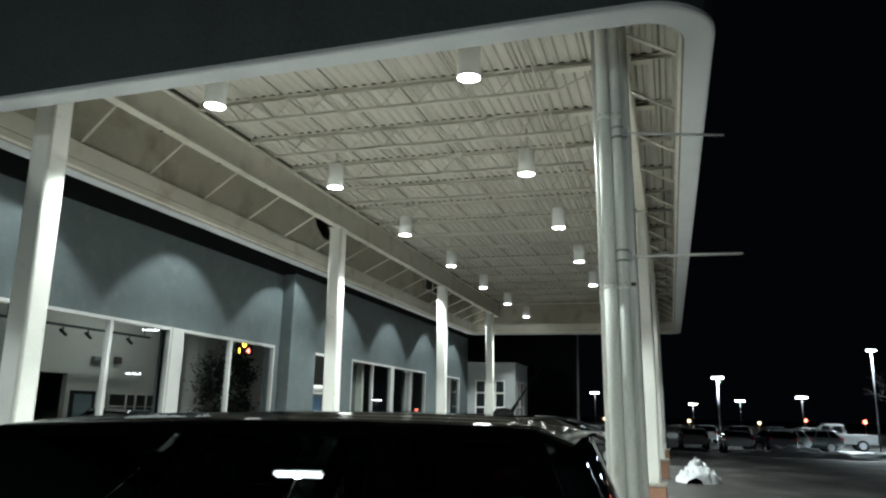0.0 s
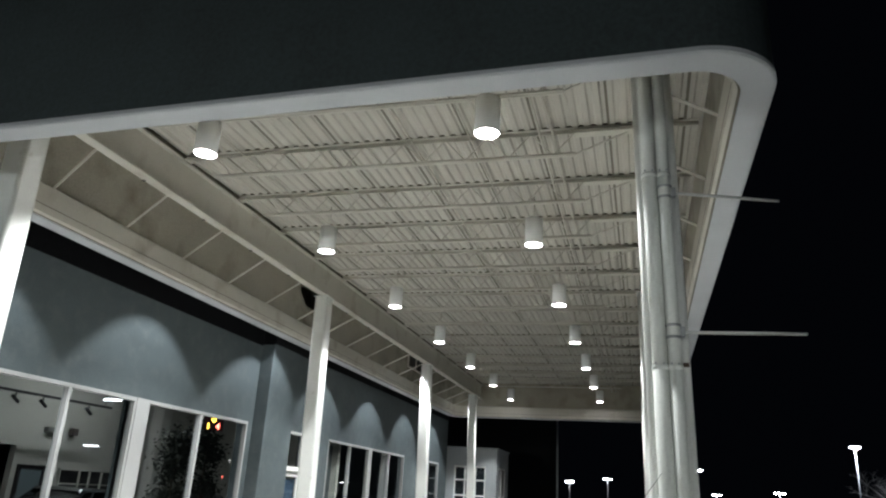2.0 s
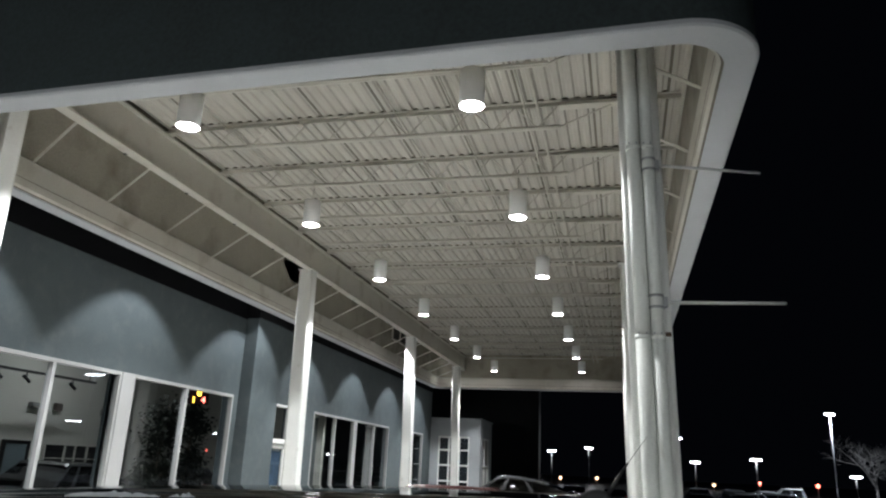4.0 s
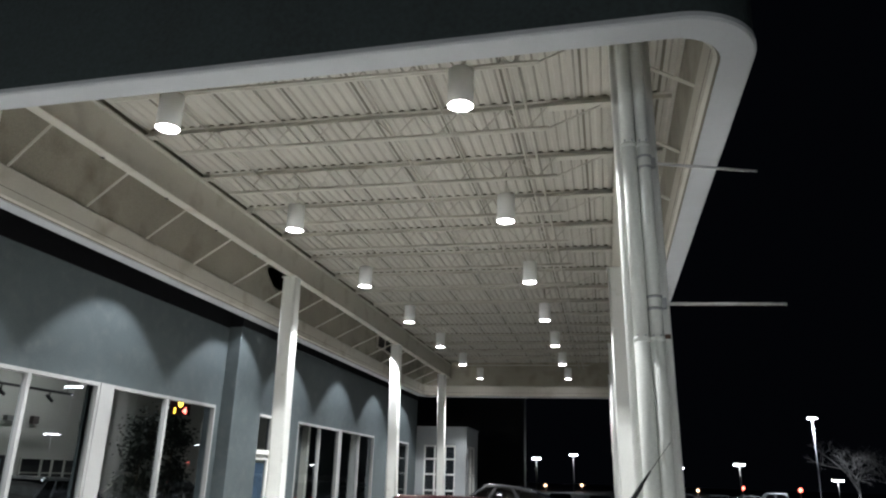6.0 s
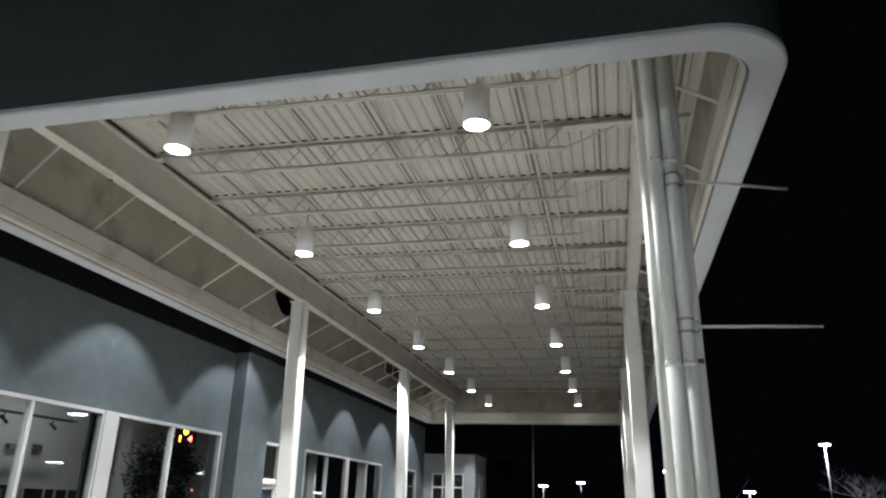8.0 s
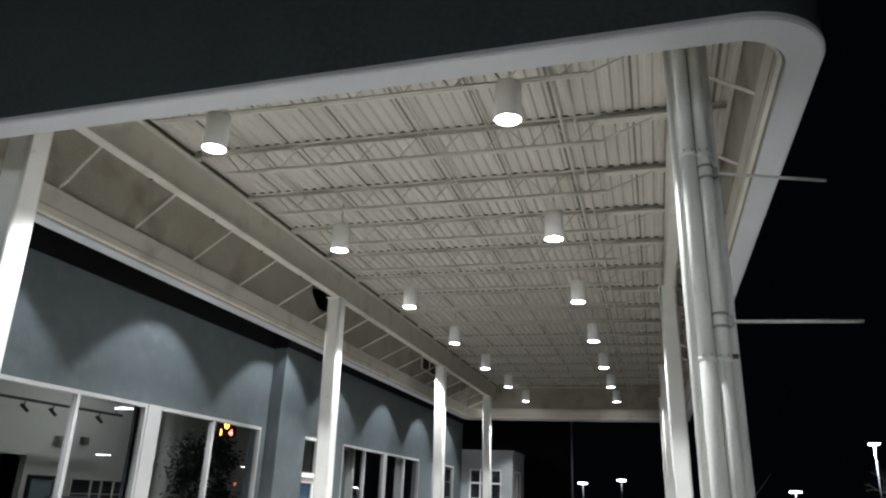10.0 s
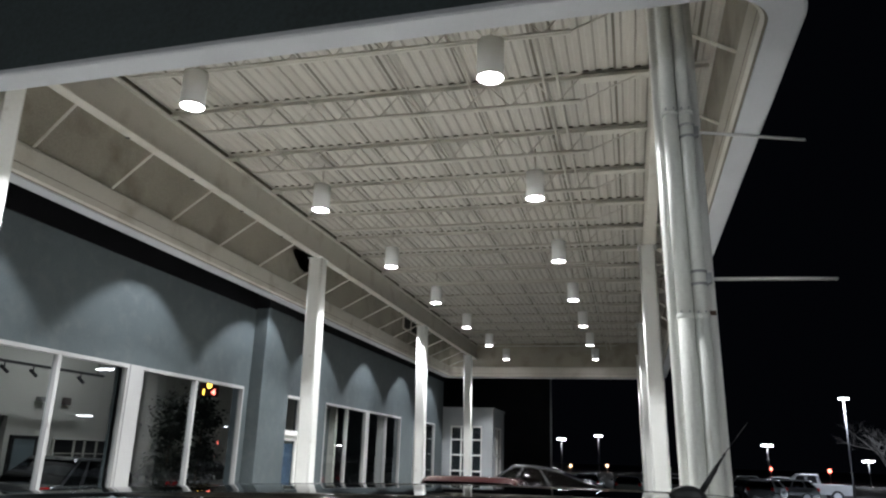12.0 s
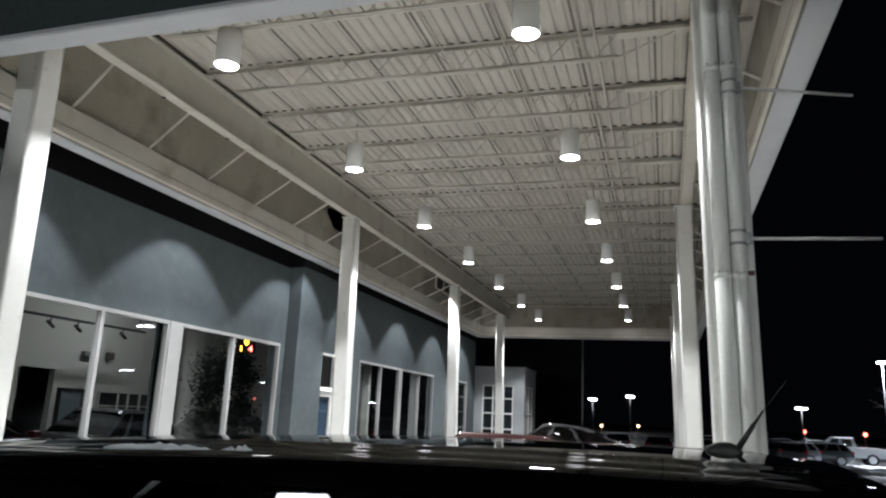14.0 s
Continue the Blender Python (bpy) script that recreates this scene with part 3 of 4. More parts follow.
# grey blinds at the ends of the third window
BLINDCLOTH = mat("grey_blind_cloth", (0.17, 0.185, 0.185), 0.9, var=0.15, bump=0.1)
for y0, n in ((11.95, 9), (17.1, 8)):
    th = thing("blind", "grey vertical blind drawn to one side of the window", "blind", (WX - 0.35, y0, 0))
    for i in range(n):
        part("slat", boxes((-0.045, 0.045, i * 0.11, i * 0.11 + 0.012, 0.14, 3.0)), BLINDCLOTH, th)
    part("head_rail", boxes((-0.04, 0.04, -0.05, n * 0.11, 3.0, 3.05)), FRAME, th)

# ---- pipes, straps and banner arms on the front column ----
CX, CY = COL_X[1], COL_Y[0]
RUST = mat("rusty_bolt", (0.10, 0.06, 0.04), 0.7)
for px, r, nm in ((-0.045, 0.057, "white painted drain pipe on the column"), (0.065, 0.051, "slim white painted drain pipe on the column")):
    th = thing("drain_pipe", nm, "pipe", group="drain pipes")
    th.matrix_world = leaning(CX + px, CY - 0.16 - r - 0.004)
    for z0, z1, k in ((0.54, 2.83, 1.0), (2.83, 4.38, 0.97), (4.38, 6.3, 0.94)):
        part("pipe", rods(((0, 0, z0), (0, 0, z1), r * k), n=24), PIPEPAINT, th)
    for z in (2.83, 4.38):
        part("coupling", rods(((0, 0, z - 0.03), (0, 0, z + 0.004), r + 0.004), n=24), PIPEPAINT, th)
        for sx in (-0.55, 0.45):
            part("coupling_bolt", rods(((r * sx, -r * 0.82, z + 0.012), (r * sx, -r * 0.82 - 0.022, z + 0.012), 0.0065), n=6), STEEL, th)
th = thing("pipe_strap", "rust-stained strap holding the pipes to the column", "strap", group="pipe straps")
th.matrix_world = leaning(CX, CY - 0.162, 2.85)
part("plate", boxes((0.122, 0.165, -0.012, 0.004, -0.018, 0.014), bevel=0.003), RUST, th)
GALV = mat("dull_galvanised_rod", (0.62, 0.62, 0.61), 0.5, var=0.1, bump=0.05)
for z, tip in ((4.22, (2.69, -0.73, 4.335)), (3.09, (2.78, -0.83, 3.175))):
    ax = CX + 0.066 + (3.0 - z) * math.tan(radians(LEAN))
    th = thing("banner_arm", "bare thin metal banner arm clamped to the pipe", "banner arm", (ax, CY - 0.209, z), group="banner arms on the column")
    for dz in (-0.045, 0.045):
        part("clamp_band", rods(((0, 0, dz - 0.01), (0, 0, dz + 0.01), 0.057), n=24), STEEL, th, "shiny steel band clamp")
    part("bracket", boxes((0.045, 0.085, -0.015, 0.03, -0.04, 0.04), bevel=0.006), STEEL, th)
    part("arm", rods(((0.08, 0.02, 0), (tip[0] - ax, tip[1] - CY + 0.209, tip[2] - z), 0.012), n=10), GALV, th)

# dark vent hatch, and a grimy hole, behind the band
XS = X0 + LIPW + 0.03
vent = thing("soffit_vent", "dark louvred vent behind the canopy band", "vent", (XS, 16.95, ZB + 0.90), kind="structure")
part("opening", boxes((0.0, 0.02, -0.80, 0.80, 0.0, 0.36)), GRIME, vent)
for dims in ((0.0, 0.05, -0.86, -0.80, -0.04, 0.4), (0.0, 0.05, 0.80, 0.86, -0.04, 0.4), (0.0, 0.05, -0.80, 0.80, 0.36, 0.4), (0.0, 0.05, -0.80, 0.80, -0.04, 0.0), (0.0, 0.05, -0.03, 0.03, 0.0, 0.36)):
    part("vent_frame", boxes(dims), CREAM, vent)
bm = bmesh.new()
ring_pts = [(0.01, 0.30 * math.cos(a) * (1 + 0.25 * math.sin(3 * a)), 0.20 * math.sin(a) * (1 + 0.2 * math.cos(2 * a))) for a in [2 * math.pi * i / 22 for i in range(22)]]
bm.faces.new([bm.verts.new(p) for p in ring_pts])
bmesh.ops.solidify(bm, geom=bm.faces[:], thickness=0.02)
hole = part("soffit_hole", bm, GRIME)
hole.matrix_world = pose(XS, 8.85, ZB + 1.08)
SOOT = mat("soot_stain", (0.13, 0.112, 0.085), 0.9, var=0.35, stain=1.2, dirt=(0.30, 0.272, 0.22), dirt_at=(0.42, 0.66))
bm = bmesh.new()
bm.faces.new([bm.verts.new((0.004, p[1] * 2.1 - 0.35, p[2] * 1.35)) for p in ring_pts])
bmesh.ops.solidify(bm, geom=bm.faces[:], thickness=0.006)
part("stain", bm, SOOT, hole, "soft soot stain round the hole")
tagged(hole, "ragged dark hole in the sheathing beside a column", "hole", kind="structure")

# Showroom stucco again, with the tower's lamplight put into a lighter base colour
LITSTUCCO = mat("lamplit_grey_stucco", (0.33, 0.35, 0.36), 0.85, var=0.15, grain=60, stain=1.5, bump=0.4)
DARKGLASS = mat("dark_window_glass", (0.012, 0.016, 0.02), 0.05, bump=0.0, coat=0.5)
# ---- entrance tower past the end of the wall ----
TX0, TX1, TY0, TY1, TZ = -6.78, -4.46, 24.72, 27.6, 3.82
tower = thing("entrance_tower", "low grey entrance block with white-barred windows", "building", kind="structure")
part("wall", boxes((TX0, -6.30, TY0, TY0 + 0.2, 0, TZ), (-4.93, TX1, TY0, TY0 + 0.2, 0, TZ), (-6.30, -4.93, TY0, TY0 + 0.2, 3.1, TZ), (-6.30, -4.93, TY0, TY0 + 0.2, 0, 0.4)), LITSTUCCO, tower)
part("wall", boxes((TX1 - 0.2, TX1, TY0 + 0.2, TY0 + 0.6, 0, TZ), (TX1 - 0.2, TX1, TY1 - 0.6, TY1, 0, TZ), (TX1 - 0.2, TX1, TY0 + 0.6, TY1 - 0.6, 3.1, TZ), (TX1 - 0.2, TX1, TY0 + 0.6, TY1 - 0.6, 0, 0.4)), LITSTUCCO, tower)
part("wall", boxes((TX0, TX1 - 0.2, TY1 - 0.2, TY1, 0, TZ)), LITSTUCCO, tower)
part("roof", boxes((TX0 - 0.05, TX1 + 0.05, TY0 - 0.05, TY1 + 0.05, TZ, TZ + 0.06)), LITSTUCCO, tower)
tw = part("window", boxes((-6.30, -4.93, TY0 + 0.1, TY0 + 0.11, 0.4, 3.1)), DARKGLASS, tower)
for x in (-6.28, -5.83, -5.38, -4.95):
    part("bar", boxes((x - 0.03, x + 0.03, TY0 + 0.04, TY0 + 0.09, 0.4, 3.1)), WHITE, tw)
for z in (3.07, 2.53, 1.9, 1.25, 0.45):
    part("bar", boxes((-6.30, -4.93, TY0 + 0.045, TY0 + 0.085, z - 0.03, z + 0.03)), WHITE, tw)
tw = part("window", boxes((TX1 - 0.11, TX1 - 0.10, TY0 + 0.6, TY1 - 0.6, 0.4, 3.1)), DARKGLASS, tower)
for y in (TY0 + 0.62, (TY0 + TY1) / 2, TY1 - 0.62):
    part("bar", boxes((TX1 - 0.09, TX1 - 0.04, y - 0.03, y + 0.03, 0.4, 3.1)), WHITE, tw)
for z in (3.07, 1.9, 0.45):
    part("bar", boxes((TX1 - 0.085, TX1 - 0.045, TY0 + 0.6, TY1 - 0.6, z - 0.03, z + 0.03)), WHITE, tw)
far = thing("service_building", "large unlit dark building past the canopy", "building", kind="structure")
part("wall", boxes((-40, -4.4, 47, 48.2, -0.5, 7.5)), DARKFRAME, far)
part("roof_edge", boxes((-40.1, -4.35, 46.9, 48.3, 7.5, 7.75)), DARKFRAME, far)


# ---- vehicles ----
def skin(rows, smooth=True):
    bm = bmesh.new()
    vs = [[bm.verts.new(p) for p in r] for r in rows]
    for a, b in zip(vs, vs[1:]):
        for i in range(len(a) - 1):
            bm.faces.new((a[i], a[i + 1], b[i + 1], b[i])).smooth = smooth
    bmesh.ops.recalc_face_normals(bm, faces=bm.faces)
    return bm


def lerp(a, b, t):
    return a + (b - a) * t


TYRE = mat("tyre_rubber", (0.02, 0.02, 0.02), 0.85, bump=0.2)
RIM = mat("alloy_rim", (0.5, 0.5, 0.52), 0.3, metal=0.9)
TAIL = mat("red_tail_lens", (0.35, 0.01, 0.01), 0.12, coat=0.6, bump=0)
HEAD_LENS = mat("clear_headlight", (0.6, 0.62, 0.65), 0.08, coat=0.8, bump=0)
SEAT = mat("dark_seat_cloth", (0.06, 0.06, 0.062), 0.9)


def car(label, category, at, turn, paint, L=4.5, W=1.84, H=1.68, belt=1.02, hood=1.0, deck=None, a0=0.9, a1=0.25, d1=-1.75, d0=-2.1, arch=0.03, ridges=0, crown=0.012, glass=None, bed=False, name="parked_car"):
    """A vehicle facing its own +x. a0, a1: foot and top of the windscreen; d1, d0: top and foot of the rear glass."""
    glass = glass or CARGLASS
    th = thing(name, label, category, at, turn, group="parked vehicles")
    w = W / 2
    deck = deck or belt
    # lower body
    rows = []
    n = 26
    for i in range(n + 1):
        u = i / n
        x = lerp(-L / 2, L / 2, u)
        end = min(1.0, (min(u, 1 - u) * L) / 0.35)
        taper = 0.86 + 0.14 * math.sqrt(max(0, 1 - (1 - end) ** 2))
        top = hood - 0.10 * max(0, (x - a0) / (L / 2 - a0)) if x > a0 else (belt if x > d0 else deck)
        if x > a0 - 0.001:
            top = min(top, belt)
        top -= 0.16 * (1 - end) ** 2
        low = 0.26 + 0.12 * (1 - end)
        h = []
        for y, z in ((0.80, low), (0.97, low + 0.12), (1.0, lerp(low, top, 0.45)), (0.985, lerp(low, top, 0.75)), (0.945, top - 0.03), (0.88, top), (0.45, top + 0.025), (0.0, top + 0.035)):
            h.append((x, y * w * taper, z))
        rows.append(h + [(p[0], -p[1], p[2]) for p in h[-2::-1]])
    bm = skin(rows)
    for r in (rows[0], rows[-1]):
        bm.faces.new([bm.verts.new(p) for p in r])
    body = part("body", bm, paint, th)
    # roof
    zr = H
    rows = []
    for i in range(19):
        u = i / 18
        x = lerp(d1 - 0.10, a1 + 0.05, u)
        z = zr - arch * (abs(u - 0.25) / 0.75) ** 2 - 0.06 * max(0, (0.06 - u) / 0.06)
        row = []
        for j in range(-40, 41):
            v = j / 40
            yy = v * w * 0.74
            zz = z - crown * v * v - (0.062 - crown) * max(0, (abs(v) - 0.86) / 0.14) ** 2
            if ridges and 0.08 < u < 0.95:
                zz += 0.008 * math.exp(-((abs(v) - 0.62) / 0.05) ** 2) - 0.008 * math.exp(-((abs(v) - 0.80) / 0.03) ** 2)
            row.append((x, yy, zz))
        rows.append(row)
    part("roof", skin(rows), paint, th)

    def side(u, v, s, out=0.0):
        x = lerp(lerp(d0, a0, u), lerp(d1, a1, u), v)
        z = lerp(belt - 0.02, zr - arch * (abs(u - 0.25) / 0.75) ** 2 - 0.062, v)
        y = lerp(0.90, 0.735, v ** 1.15) * w + out
        return (x, s * y, z)

    for s in (1, -1):
        part("side_glass", skin([[side(i / 14, j / 6, s) for j in range(7)] for i in range(15)]), glass, th)
        for u, pw in ((0.0, 0.05), (0.24, 0.022), (0.55, 0.02), (1.0, 0.03)):
            a, b = max(0, u - pw), min(1, u + pw)
            part("pillar", skin([[side(t, j / 6, s, 0.006) for j in range(7)] for t in (a, (a + b) / 2, b)]), paint, th)
        part("door_top_trim", skin([[side(i / 14, v, s, 0.008) for v in (0.95, 0.98, 1.0)] for i in range(15)]), paint, th)
        for k in (0, 1):
            bm = boxes((d0 + 1.0 + k * 0.95, d0 + 1.08 + k * 0.95, s * 0.38 - 0.13, s * 0.38 + 0.13, zr - 0.40, zr - 0.20), bevel=0.03)
            part("headrest", bm, SEAT, th)
            bm = boxes((d0 + 0.98 + k * 0.95, d0 + 1.12 + k * 0.95, s * 0.38 - 0.24, s * 0.38 + 0.24, 0.5, zr - 0.42), bevel=0.03)
            part("seat", bm, SEAT, th)
    front = [[(lerp(a0, a1, v) + 0.12 * (1 - (t / 8) ** 2) * (1 - 0.4 * v), t / 8 * lerp(0.90, 0.735, v) * w, lerp(belt - 0.02, zr - arch - 0.03, v)) for t in range(-8, 9)] for v in (0, 0.25, 0.5, 0.75, 1)]
    part("windscreen", skin(front), glass, th)
    rear = [[(lerp(d0, d1, v) - 0.07 * (1 - (t / 8) ** 2), t / 8 * lerp(0.90, 0.735, v) * w, lerp(deck - 0.02, zr - 0.07, v)) for t in range(-8, 9)] for v in (0, 0.25, 0.5, 0.75, 1)]
    part("rear_glass", skin(rear), glass, th)
    for s in (1, -1):
        part("tail_light", boxes((-L / 2 - 0.01, -L / 2 + 0.22, s * w * 0.80 - 0.1, s * w * 0.80 + 0.1, deck - 0.22, deck - 0.02), bevel=0.03), TAIL, th, "red tail light")
        part("headlight", boxes((L / 2 - 0.28, L / 2 - 0.02, s * w * 0.72 - 0.16, s * w * 0.72 + 0.16, 0.62, 0.78), bevel=0.03), HEAD_LENS, th, "clear headlight")
        part("mirror", boxes((a0 - 0.28, a0 - 0.12, s * (w + 0.08) - 0.09, s * (w + 0.08) + 0.09, belt, belt + 0.15), bevel=0.03), paint, th)
        for wx in (L * 0.31, -L * 0.31):
            wheel = part("wheel", rods(((wx, s * (w - 0.22), 0.34), (wx, s * (w + 0.005), 0.34), 0.34), n=28), TYRE, th, "black tyre")
            part("rim", rods(((wx, s * (w - 0.02), 0.34), (wx, s * (w + 0.012), 0.34), 0.23), n=20), RIM, wheel)
    return th


BLACKPAINT = mat("black_car_paint", (0.0012, 0.0012, 0.0015), 0.03, var=0.2, grain=400, bump=0.0, spec=0.03)
REDPAINT = mat("dark_red_car_paint", (0.02, 0.003, 0.004), 0.2, var=0.1, bump=0.0, coat=0.5)
SILVER = mat("silver_car_paint", (0.40, 0.41, 0.42), 0.25, metal=0.6, var=0.05, bump=0.0, coat=1.0)
DARKSILVER = mat("dark_silver_car_paint", (0.04, 0.041, 0.044), 0.18, metal=0.5, var=0.05, bump=0.0, coat=1.0)
WHITEPAINT = mat("white_car_paint", (0.36, 0.36, 0.36), 0.3, var=0.05, bump=0.0, coat=1.0)
GREYPAINT = mat("grey_car_paint", (0.10, 0.105, 0.11), 0.25, metal=0.4, var=0.05, bump=0.0, coat=1.0)

suv = car("glossy black estate car with snow remaining on its roof", "car", (-0.32, -4.40, 0.012), 180, BLACKPAINT, L=4.75, W=1.86, H=1.732, belt=1.08, hood=1.05, a0=1.15, a1=0.35, d1=-2.02, d0=-2.28, arch=0.075, ridges=1, crown=0.034)
# roof aerial
am = thing("roof_aerial", "black rubber stub aerial on the car roof", "aerial", (1.415, -4.40, 1.725))
bm = bmesh.new()
bmesh.ops.create_uvsphere(bm, u_segments=20, v_segments=10, radius=1.0, matrix=Matrix.Translation((0, 0, 0.012)) @ Matrix.Diagonal((0.050, 0.022, 0.034, 1)))
part("base", bm, BLACKPLASTIC, am, smooth=True)
bm = bmesh.new()
rod(bm, (0.03, 0, 0.02), (0.078, 0, 0.095), 0.0088, 10, 0.0062)
rod(bm, (0.078, 0, 0.095), (0.103, 0, 0.132), 0.0045, 8, 0.003)
rod(bm, (0.103, 0, 0.132), (0.165, 0, 0.215), 0.0012, 6, 0.0008)
part("mast", bm, BLACKPLASTIC, am)


def snow_heap(name, label, x, y, z, rx, ry, h, seed, n=34, category="snow"):
    """An uneven low heap."""
    noise_off = Vector((seed * 3.1, seed * 1.7, 0))
    rows = []
    for i in range(n + 1):
        row = []
        for j in range(n + 1):
            u, v = 2 * i / n - 1, 2 * j / n - 1
            p = Vector((u * rx, v * ry, 0))
            r = math.hypot(u, v) + 0.35 * noise.noise(p * (1.2 / max(rx, ry)) * 2 + noise_off)
            k = max(0.0, 1 - r)
            zz = h * (k ** 0.7) * (0.8 + 0.5 * noise.noise(p * (9 / max(rx, ry)) + noise_off)) + (0 if k > 0 else -0.05)
            row.append((x + p.x, y + p.y, z + zz))
        rows.append(row)
    return tagged(part(name, skin(rows), SNOW), label, category)


snow_heap("roof_snow", "thin patch of old snow on the car roof", 0.08, -4.96, 1.687, 0.20, 0.05, 0.022, 6)
snow_heap("roof_snow", "small clump of old snow on the car roof", 0.27, -4.95, 1.688, 0.07, 0.035, 0.026, 8)
snow_heap("ploughed_snow", "dirty ploughed snow heap beside the drive", 2.75, 14.6, 0.0, 0.6, 1.0, 0.62, 4)
snow_heap("snow_patch", "flat patch of trodden snow between parked cars", 15.0, 46.5, -0.46, 7.5, 7.0, 0.14, 21)
for i in range(9):
    snow_heap("snow_bank", "low ploughed snow bank along the car park", 9 + i * 6.5, 38.5 + 1.3 * i, -0.42, 4.6, 1.5, 0.75, 10 + i)

# Cars set indoors in place of parked cars reflected in the showroom glass
for y, p, lb in ((2.9, REDPAINT, "dark red car set indoors for a reflection in the glass"), (7.0, GREYPAINT, "grey car set indoors for a reflection in the glass"), (11.0, SILVER, "silver car set indoors for a reflection in the glass")):
    car(lb, "car", (-9.75, y, 0.13), 88, p, L=4.0, W=1.7, H=1.46, belt=0.95, hood=0.92, a0=0.8, a1=0.1, d1=-1.0, d0=-1.6, arch=0.06)
car("dark red saloon car under the canopy", "car", (-0.9, 4.6, 0.012), 90, REDPAINT, L=4.6, W=1.8, H=1.56, belt=0.95, hood=0.92, a0=0.8, a1=0.1, d1=-1.0, d0=-1.75, arch=0.06)
car("dark silver hatchback standing across the far end of the drive", "car", (-1.4, 19.8, 0.0), 0, DARKSILVER, L=4.7, W=1.85, H=1.64, belt=0.98, hood=0.94, a0=1.8, a1=0.35, d1=-1.35, d0=-2.28, arch=0.20)
for i in range(6):
    car("parked car standing with others in the lot", "car", (-4.6 + i * 2.7, 46.5 + (i % 2), -0.45), 92, (WHITEPAINT, SILVER, GREYPAINT)[i % 3], H=1.36 + 0.06 * (i % 2))
for i, (x, y, turn, p) in enumerate(((8.6, 47.5, 200, SILVER), (11.0, 50, 184, GREYPAINT), (4.8, 60, 90, WHITEPAINT), (7.6, 62, 90, SILVER), (10.4, 62, 90, GREYPAINT), (13.2, 64, 90, WHITEPAINT), (24.5, 60, 184, GREYPAINT), (30, 66, 184, SILVER))):
    car("snow-dusted car parked in the lot", "car", (x, y, -0.45), turn, p, H=1.5)


def pickup(x, y, z, turn):
    th = thing("pickup_truck", "white crew-cab pickup truck parked side-on", "pickup truck", (x, y, z), turn, group="parked vehicles")
    w = 0.98
    part("bed", boxes((-2.85, -0.9, -w, -w + 0.08, 0.55, 1.18), (-2.85, -0.9, w - 0.08, w, 0.55, 1.18), (-2.85, -2.78, -w, w, 0.55, 1.18), (-2.85, -0.9, -w, w, 0.5, 0.6), bevel=0.02), WHITEPAINT, th)
    part("hood", boxes((1.3, 2.9, -w, w, 0.5, 1.16), bevel=0.08), WHITEPAINT, th)
    cab = part("cab", boxes((-0.95, 1.32, -w, w, 0.5, 1.2), bevel=0.05), WHITEPAINT, th)
    rows = []
    for x0, x1, z0, k in ((-0.9, 1.25, 1.18, 0.95), (-0.75, 0.55, 1.82, 0.80), (-0.65, 0.45, 1.88, 0.74)):
        rows.append([(x0, -w * k, z0), (x1, -w * k, z0), (x1, w * k, z0), (x0, w * k, z0), (x0, -w * k, z0)])
    bm = skin(rows, smooth=False)
    bm.faces.new([bm.verts.new(p) for p in rows[-1][:4]])
    part("cab_top", bm, WHITEPAINT, th)
    for s in (1, -1):
        for a, b in ((-0.62, 0.08), (0.16, 0.75)):
            part("side_window", skin([[(a, s * w * 0.945, 1.25), (b + (0.2 if b > 0.5 else 0), s * w * 0.945, 1.25)], [(a + 0.06, s * w * 0.835, 1.74), (b - 0.12, s * w * 0.835, 1.74)]]), DARKFRAME, th)
        for wx in (1.95, -1.85):
            wheel = part("wheel", rods(((wx, s * (w - 0.25), 0.4), (wx, s * (w + 0.01), 0.4), 0.4), n=24), TYRE, th)
            part("rim", rods(((wx, s * w, 0.4), (wx, s * (w + 0.02), 0.4), 0.25), n=18), RIM, wheel)
    return th


pickup(13.4, 54.0, -0.45, 178)


# ---- car park lamps ----
DARKPOLE = mat("dark_grey_pole", (0.05, 0.05, 0.055), 0.5, var=0.2, bump=0.05)
POLE = mat("weathered_grey_pole", (0.16, 0.16, 0.165), 0.55, metal=0.2, var=0.2, bump=0.05)
def lot_lamp(x, y, z_top, watts=0, base=-0.45, size=1.0, half=84, blend=0.6, pole=None, slim=1.0, deep=1.0, tint=(0.86, 0.94, 1.0)):
    th = thing("lot_lamp", "tall steel car park lamp with a bright flat head", "street lamp", (x, y, base), group="car park lamps")
    h = z_top - base
    part("pole", rod(bmesh.new(), (0, 0, 0), (0, 0, h), 0.085 * size * slim, 10, 0.055 * size * slim), pole or POLE, th)
    hd = part("lamp_head", boxes((-0.5 * size, 0.5 * size, -0.3 * size * deep, 0.3 * size * deep, h, h + 0.14 * size), bevel=0.03), STEEL, th)
    part("lens", boxes((-0.46 * size, 0.46 * size, -0.27 * size * deep, 0.27 * size * deep, h - 0.10 * size, h - 0.01)), POLELAMP, hd, "glowing white lens")
    if watts:
        data = bpy.data.lights.new("lot_lamp_light", "SPOT")
        data.energy, data.spot_size, data.spot_blend, data.shadow_soft_size = watts, radians(2 * half), blend, 0.12
        data.color = tint
        new("lot_lamp_light", data).matrix_world = pose(x, y, z_top - 0.15)


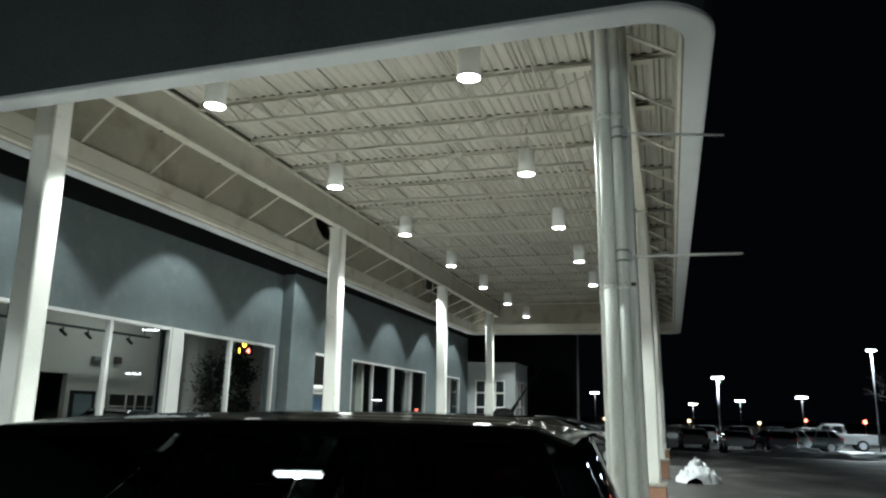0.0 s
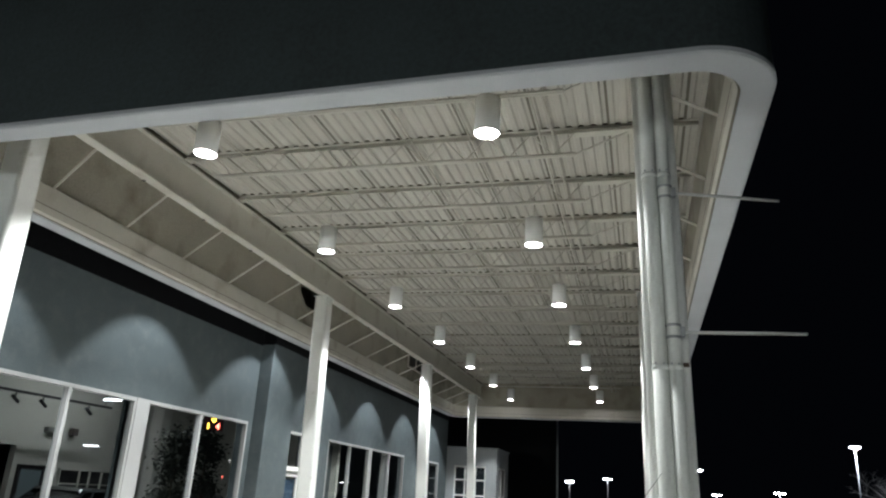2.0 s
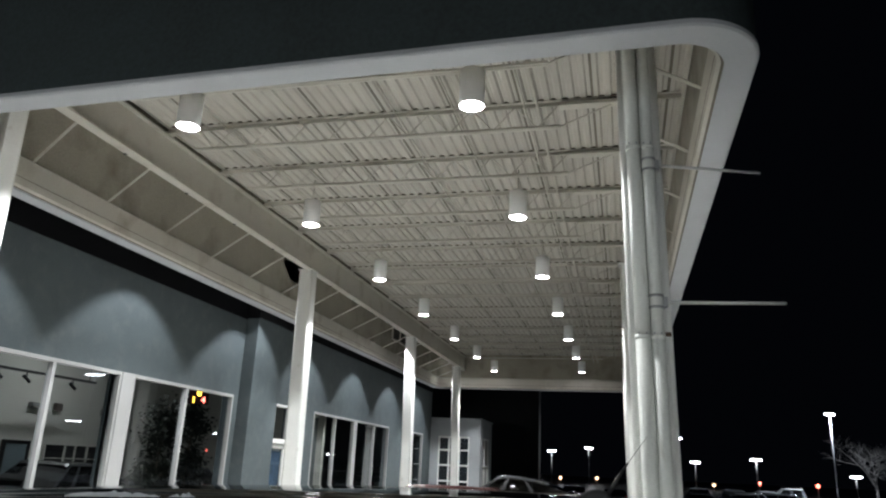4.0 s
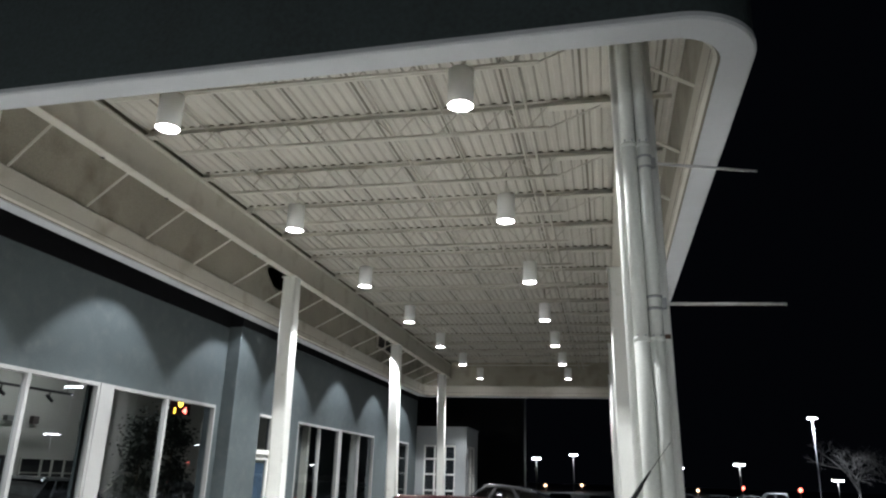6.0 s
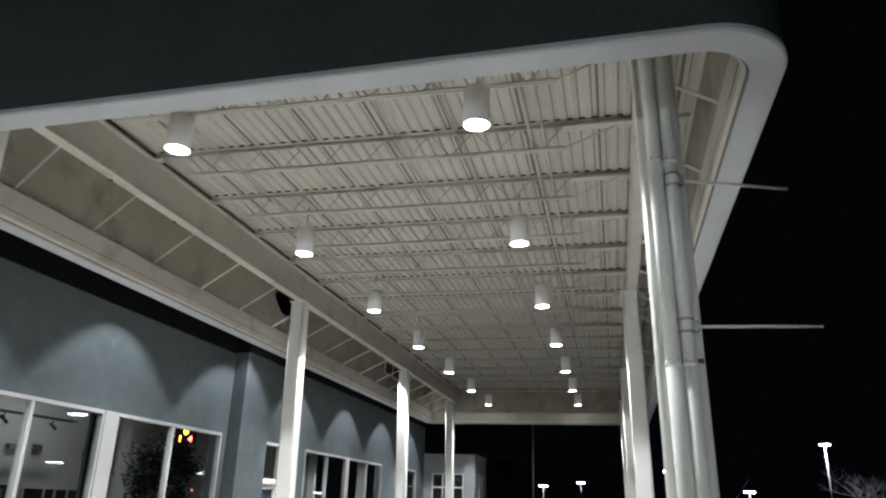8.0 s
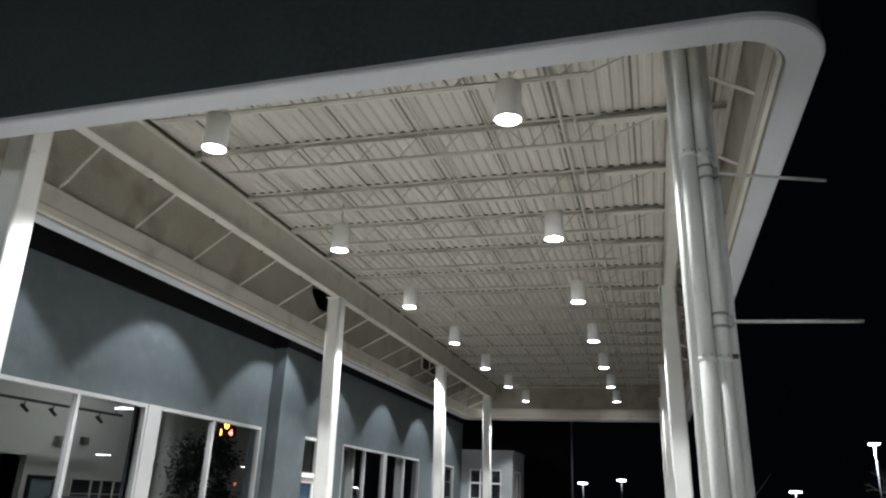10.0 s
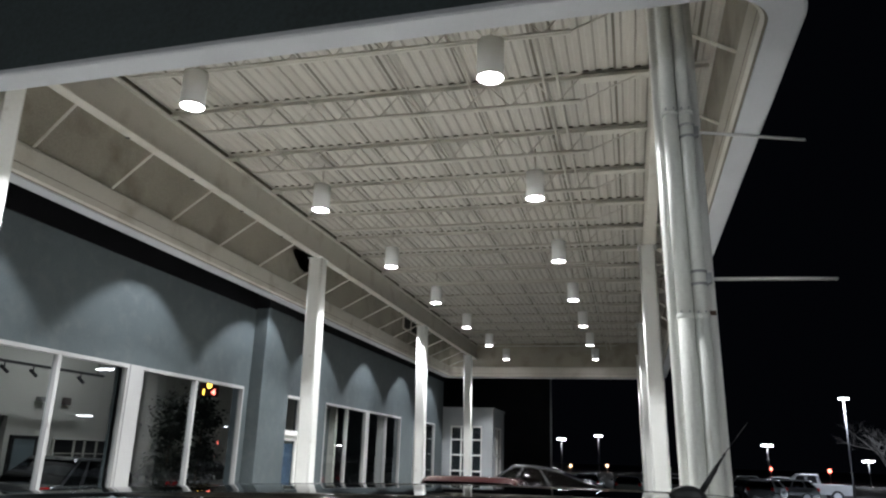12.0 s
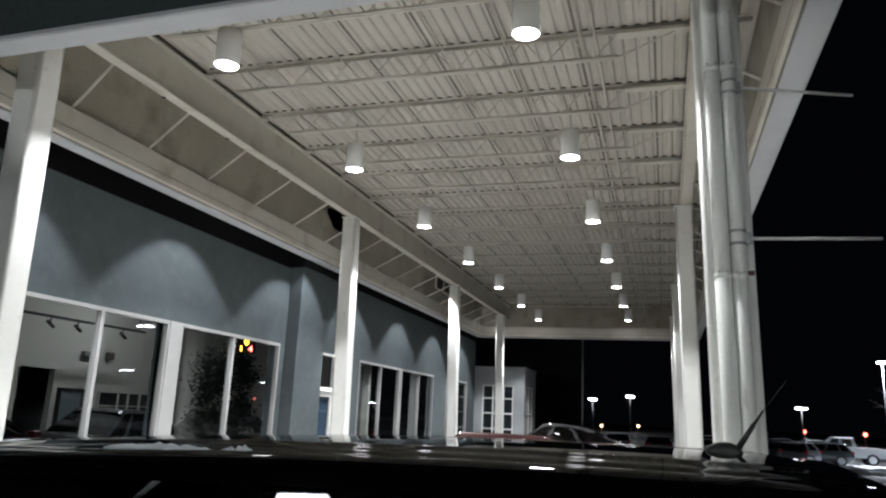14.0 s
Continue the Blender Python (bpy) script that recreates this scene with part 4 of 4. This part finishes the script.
for x, y, z, s in ((-12.3, 142.4, 5.85, 1.7), (7.2, 182.4, 4.6, 2.0), (16.2, 162.4, 5.2, 2.0), (25.2, 142.4, 5.7, 2.0), (-5.6, 153.4, 7.0, 1.7)):
    lot_lamp(x, y, z, 2500, size=s, half=88)
lot_lamp(16.65, 54.4, 6.94, 13000, size=0.7, pole=DARKPOLE)
lot_lamp(7.6, 87.4, 6.4, 40000, size=1.4)
lot_lamp(45.5, 65.3, 5.05, 0, size=2.0, deep=0.3)
lot_lamp(43.4, 93.0, 5.1, 0, size=1.6, deep=0.4)
lot_lamp(25.4, 42.7, 7.6, 6000, size=1.5, deep=0.6, pole=DARKPOLE)
lot_lamp(34.0, 114.0, 3.1, 0, size=1.5)
lot_lamp(-8.7, -21.4, 9.3, 9000, base=0, size=1.7, half=89, blend=0.2, pole=BLACKPLASTIC, slim=0.3, deep=0.35, tint=(0.95, 1.0, 0.95))
# This near lamp is unseen, added to brighten the front column pipes
lot_lamp(7.5, -13.5, 5.8, 3700, base=0, size=1.8, half=89, blend=0.2, pole=BLACKPLASTIC, slim=0.3, deep=0.35, tint=(0.95, 1.0, 0.95))
for x, y, z, m in ((-13.0, 172.4, 0.6, AMBER), (5.7, 162.4, 0.7, AMBER), (20.8, 172.4, 0.6, AMBER), (27.1, 152.4, 1.46, REDGLOW), (33.0, 132.4, 1.5, REDGLOW), (-4.7, 173.4, 0.9, AMBER), (78.9, 150.0, 3.1, REDGLOW)):
    far_off = y > 100
    th = thing("road_light", "small distant glowing road light", "street lamp", (x, y, -0.45), group="distant road lights")
    part("pole", rods(((0, 0, -0.2), (0, 0, z + 0.45), 0.08)), STEEL, th)
    bm = bmesh.new()
    bmesh.ops.create_uvsphere(bm, u_segments=12, v_segments=8, radius=0.33 if far_off else 0.2, matrix=Matrix.Translation((0, 0, z + 0.45)))
    part("globe", bm, m, th, smooth=True)


# ---- bare tree in the lot ----
GREYBARK = mat("grey_winter_bark", (0.085, 0.08, 0.078), 0.9, var=0.3, bump=0.4)


def bare_tree(x, y, z, h, seed):
    rng = random.Random(seed)
    th = thing("bare_tree", "bare leafless winter tree in the car park", "tree", (x, y, z))
    trunk, twigs = bmesh.new(), bmesh.new()

    def grow(a, way, length, r, depth):
        b = a + way * length
        rod(trunk if depth < 2 else twigs, a, b, r, 6 if depth < 2 else 4, r * 0.65, caps=False)
        if depth >= 5:
            return
        for _ in range(3 if depth else 5):
            turn = Vector((rng.uniform(-1, 1), rng.uniform(-1, 1), rng.uniform(-0.25, 0.8))).normalized()
            grow(a.lerp(b, rng.uniform(0.55, 1.0)), (way * 0.55 + turn * 0.75).normalized(), length * rng.uniform(0.6, 0.8), r * 0.55, depth + 1)

    grow(Vector((0, 0, 0)), Vector((0, 0, 1)), h * 0.34, h * 0.013, 0)
    part("trunk", trunk, GREYBARK, th)
    part("twigs", twigs, GREYBARK, th)


bare_tree(21.5, 62.0, -0.45, 9.5, 4)
bare_tree(24.5, 64.0, -0.45, 7.5, 9)
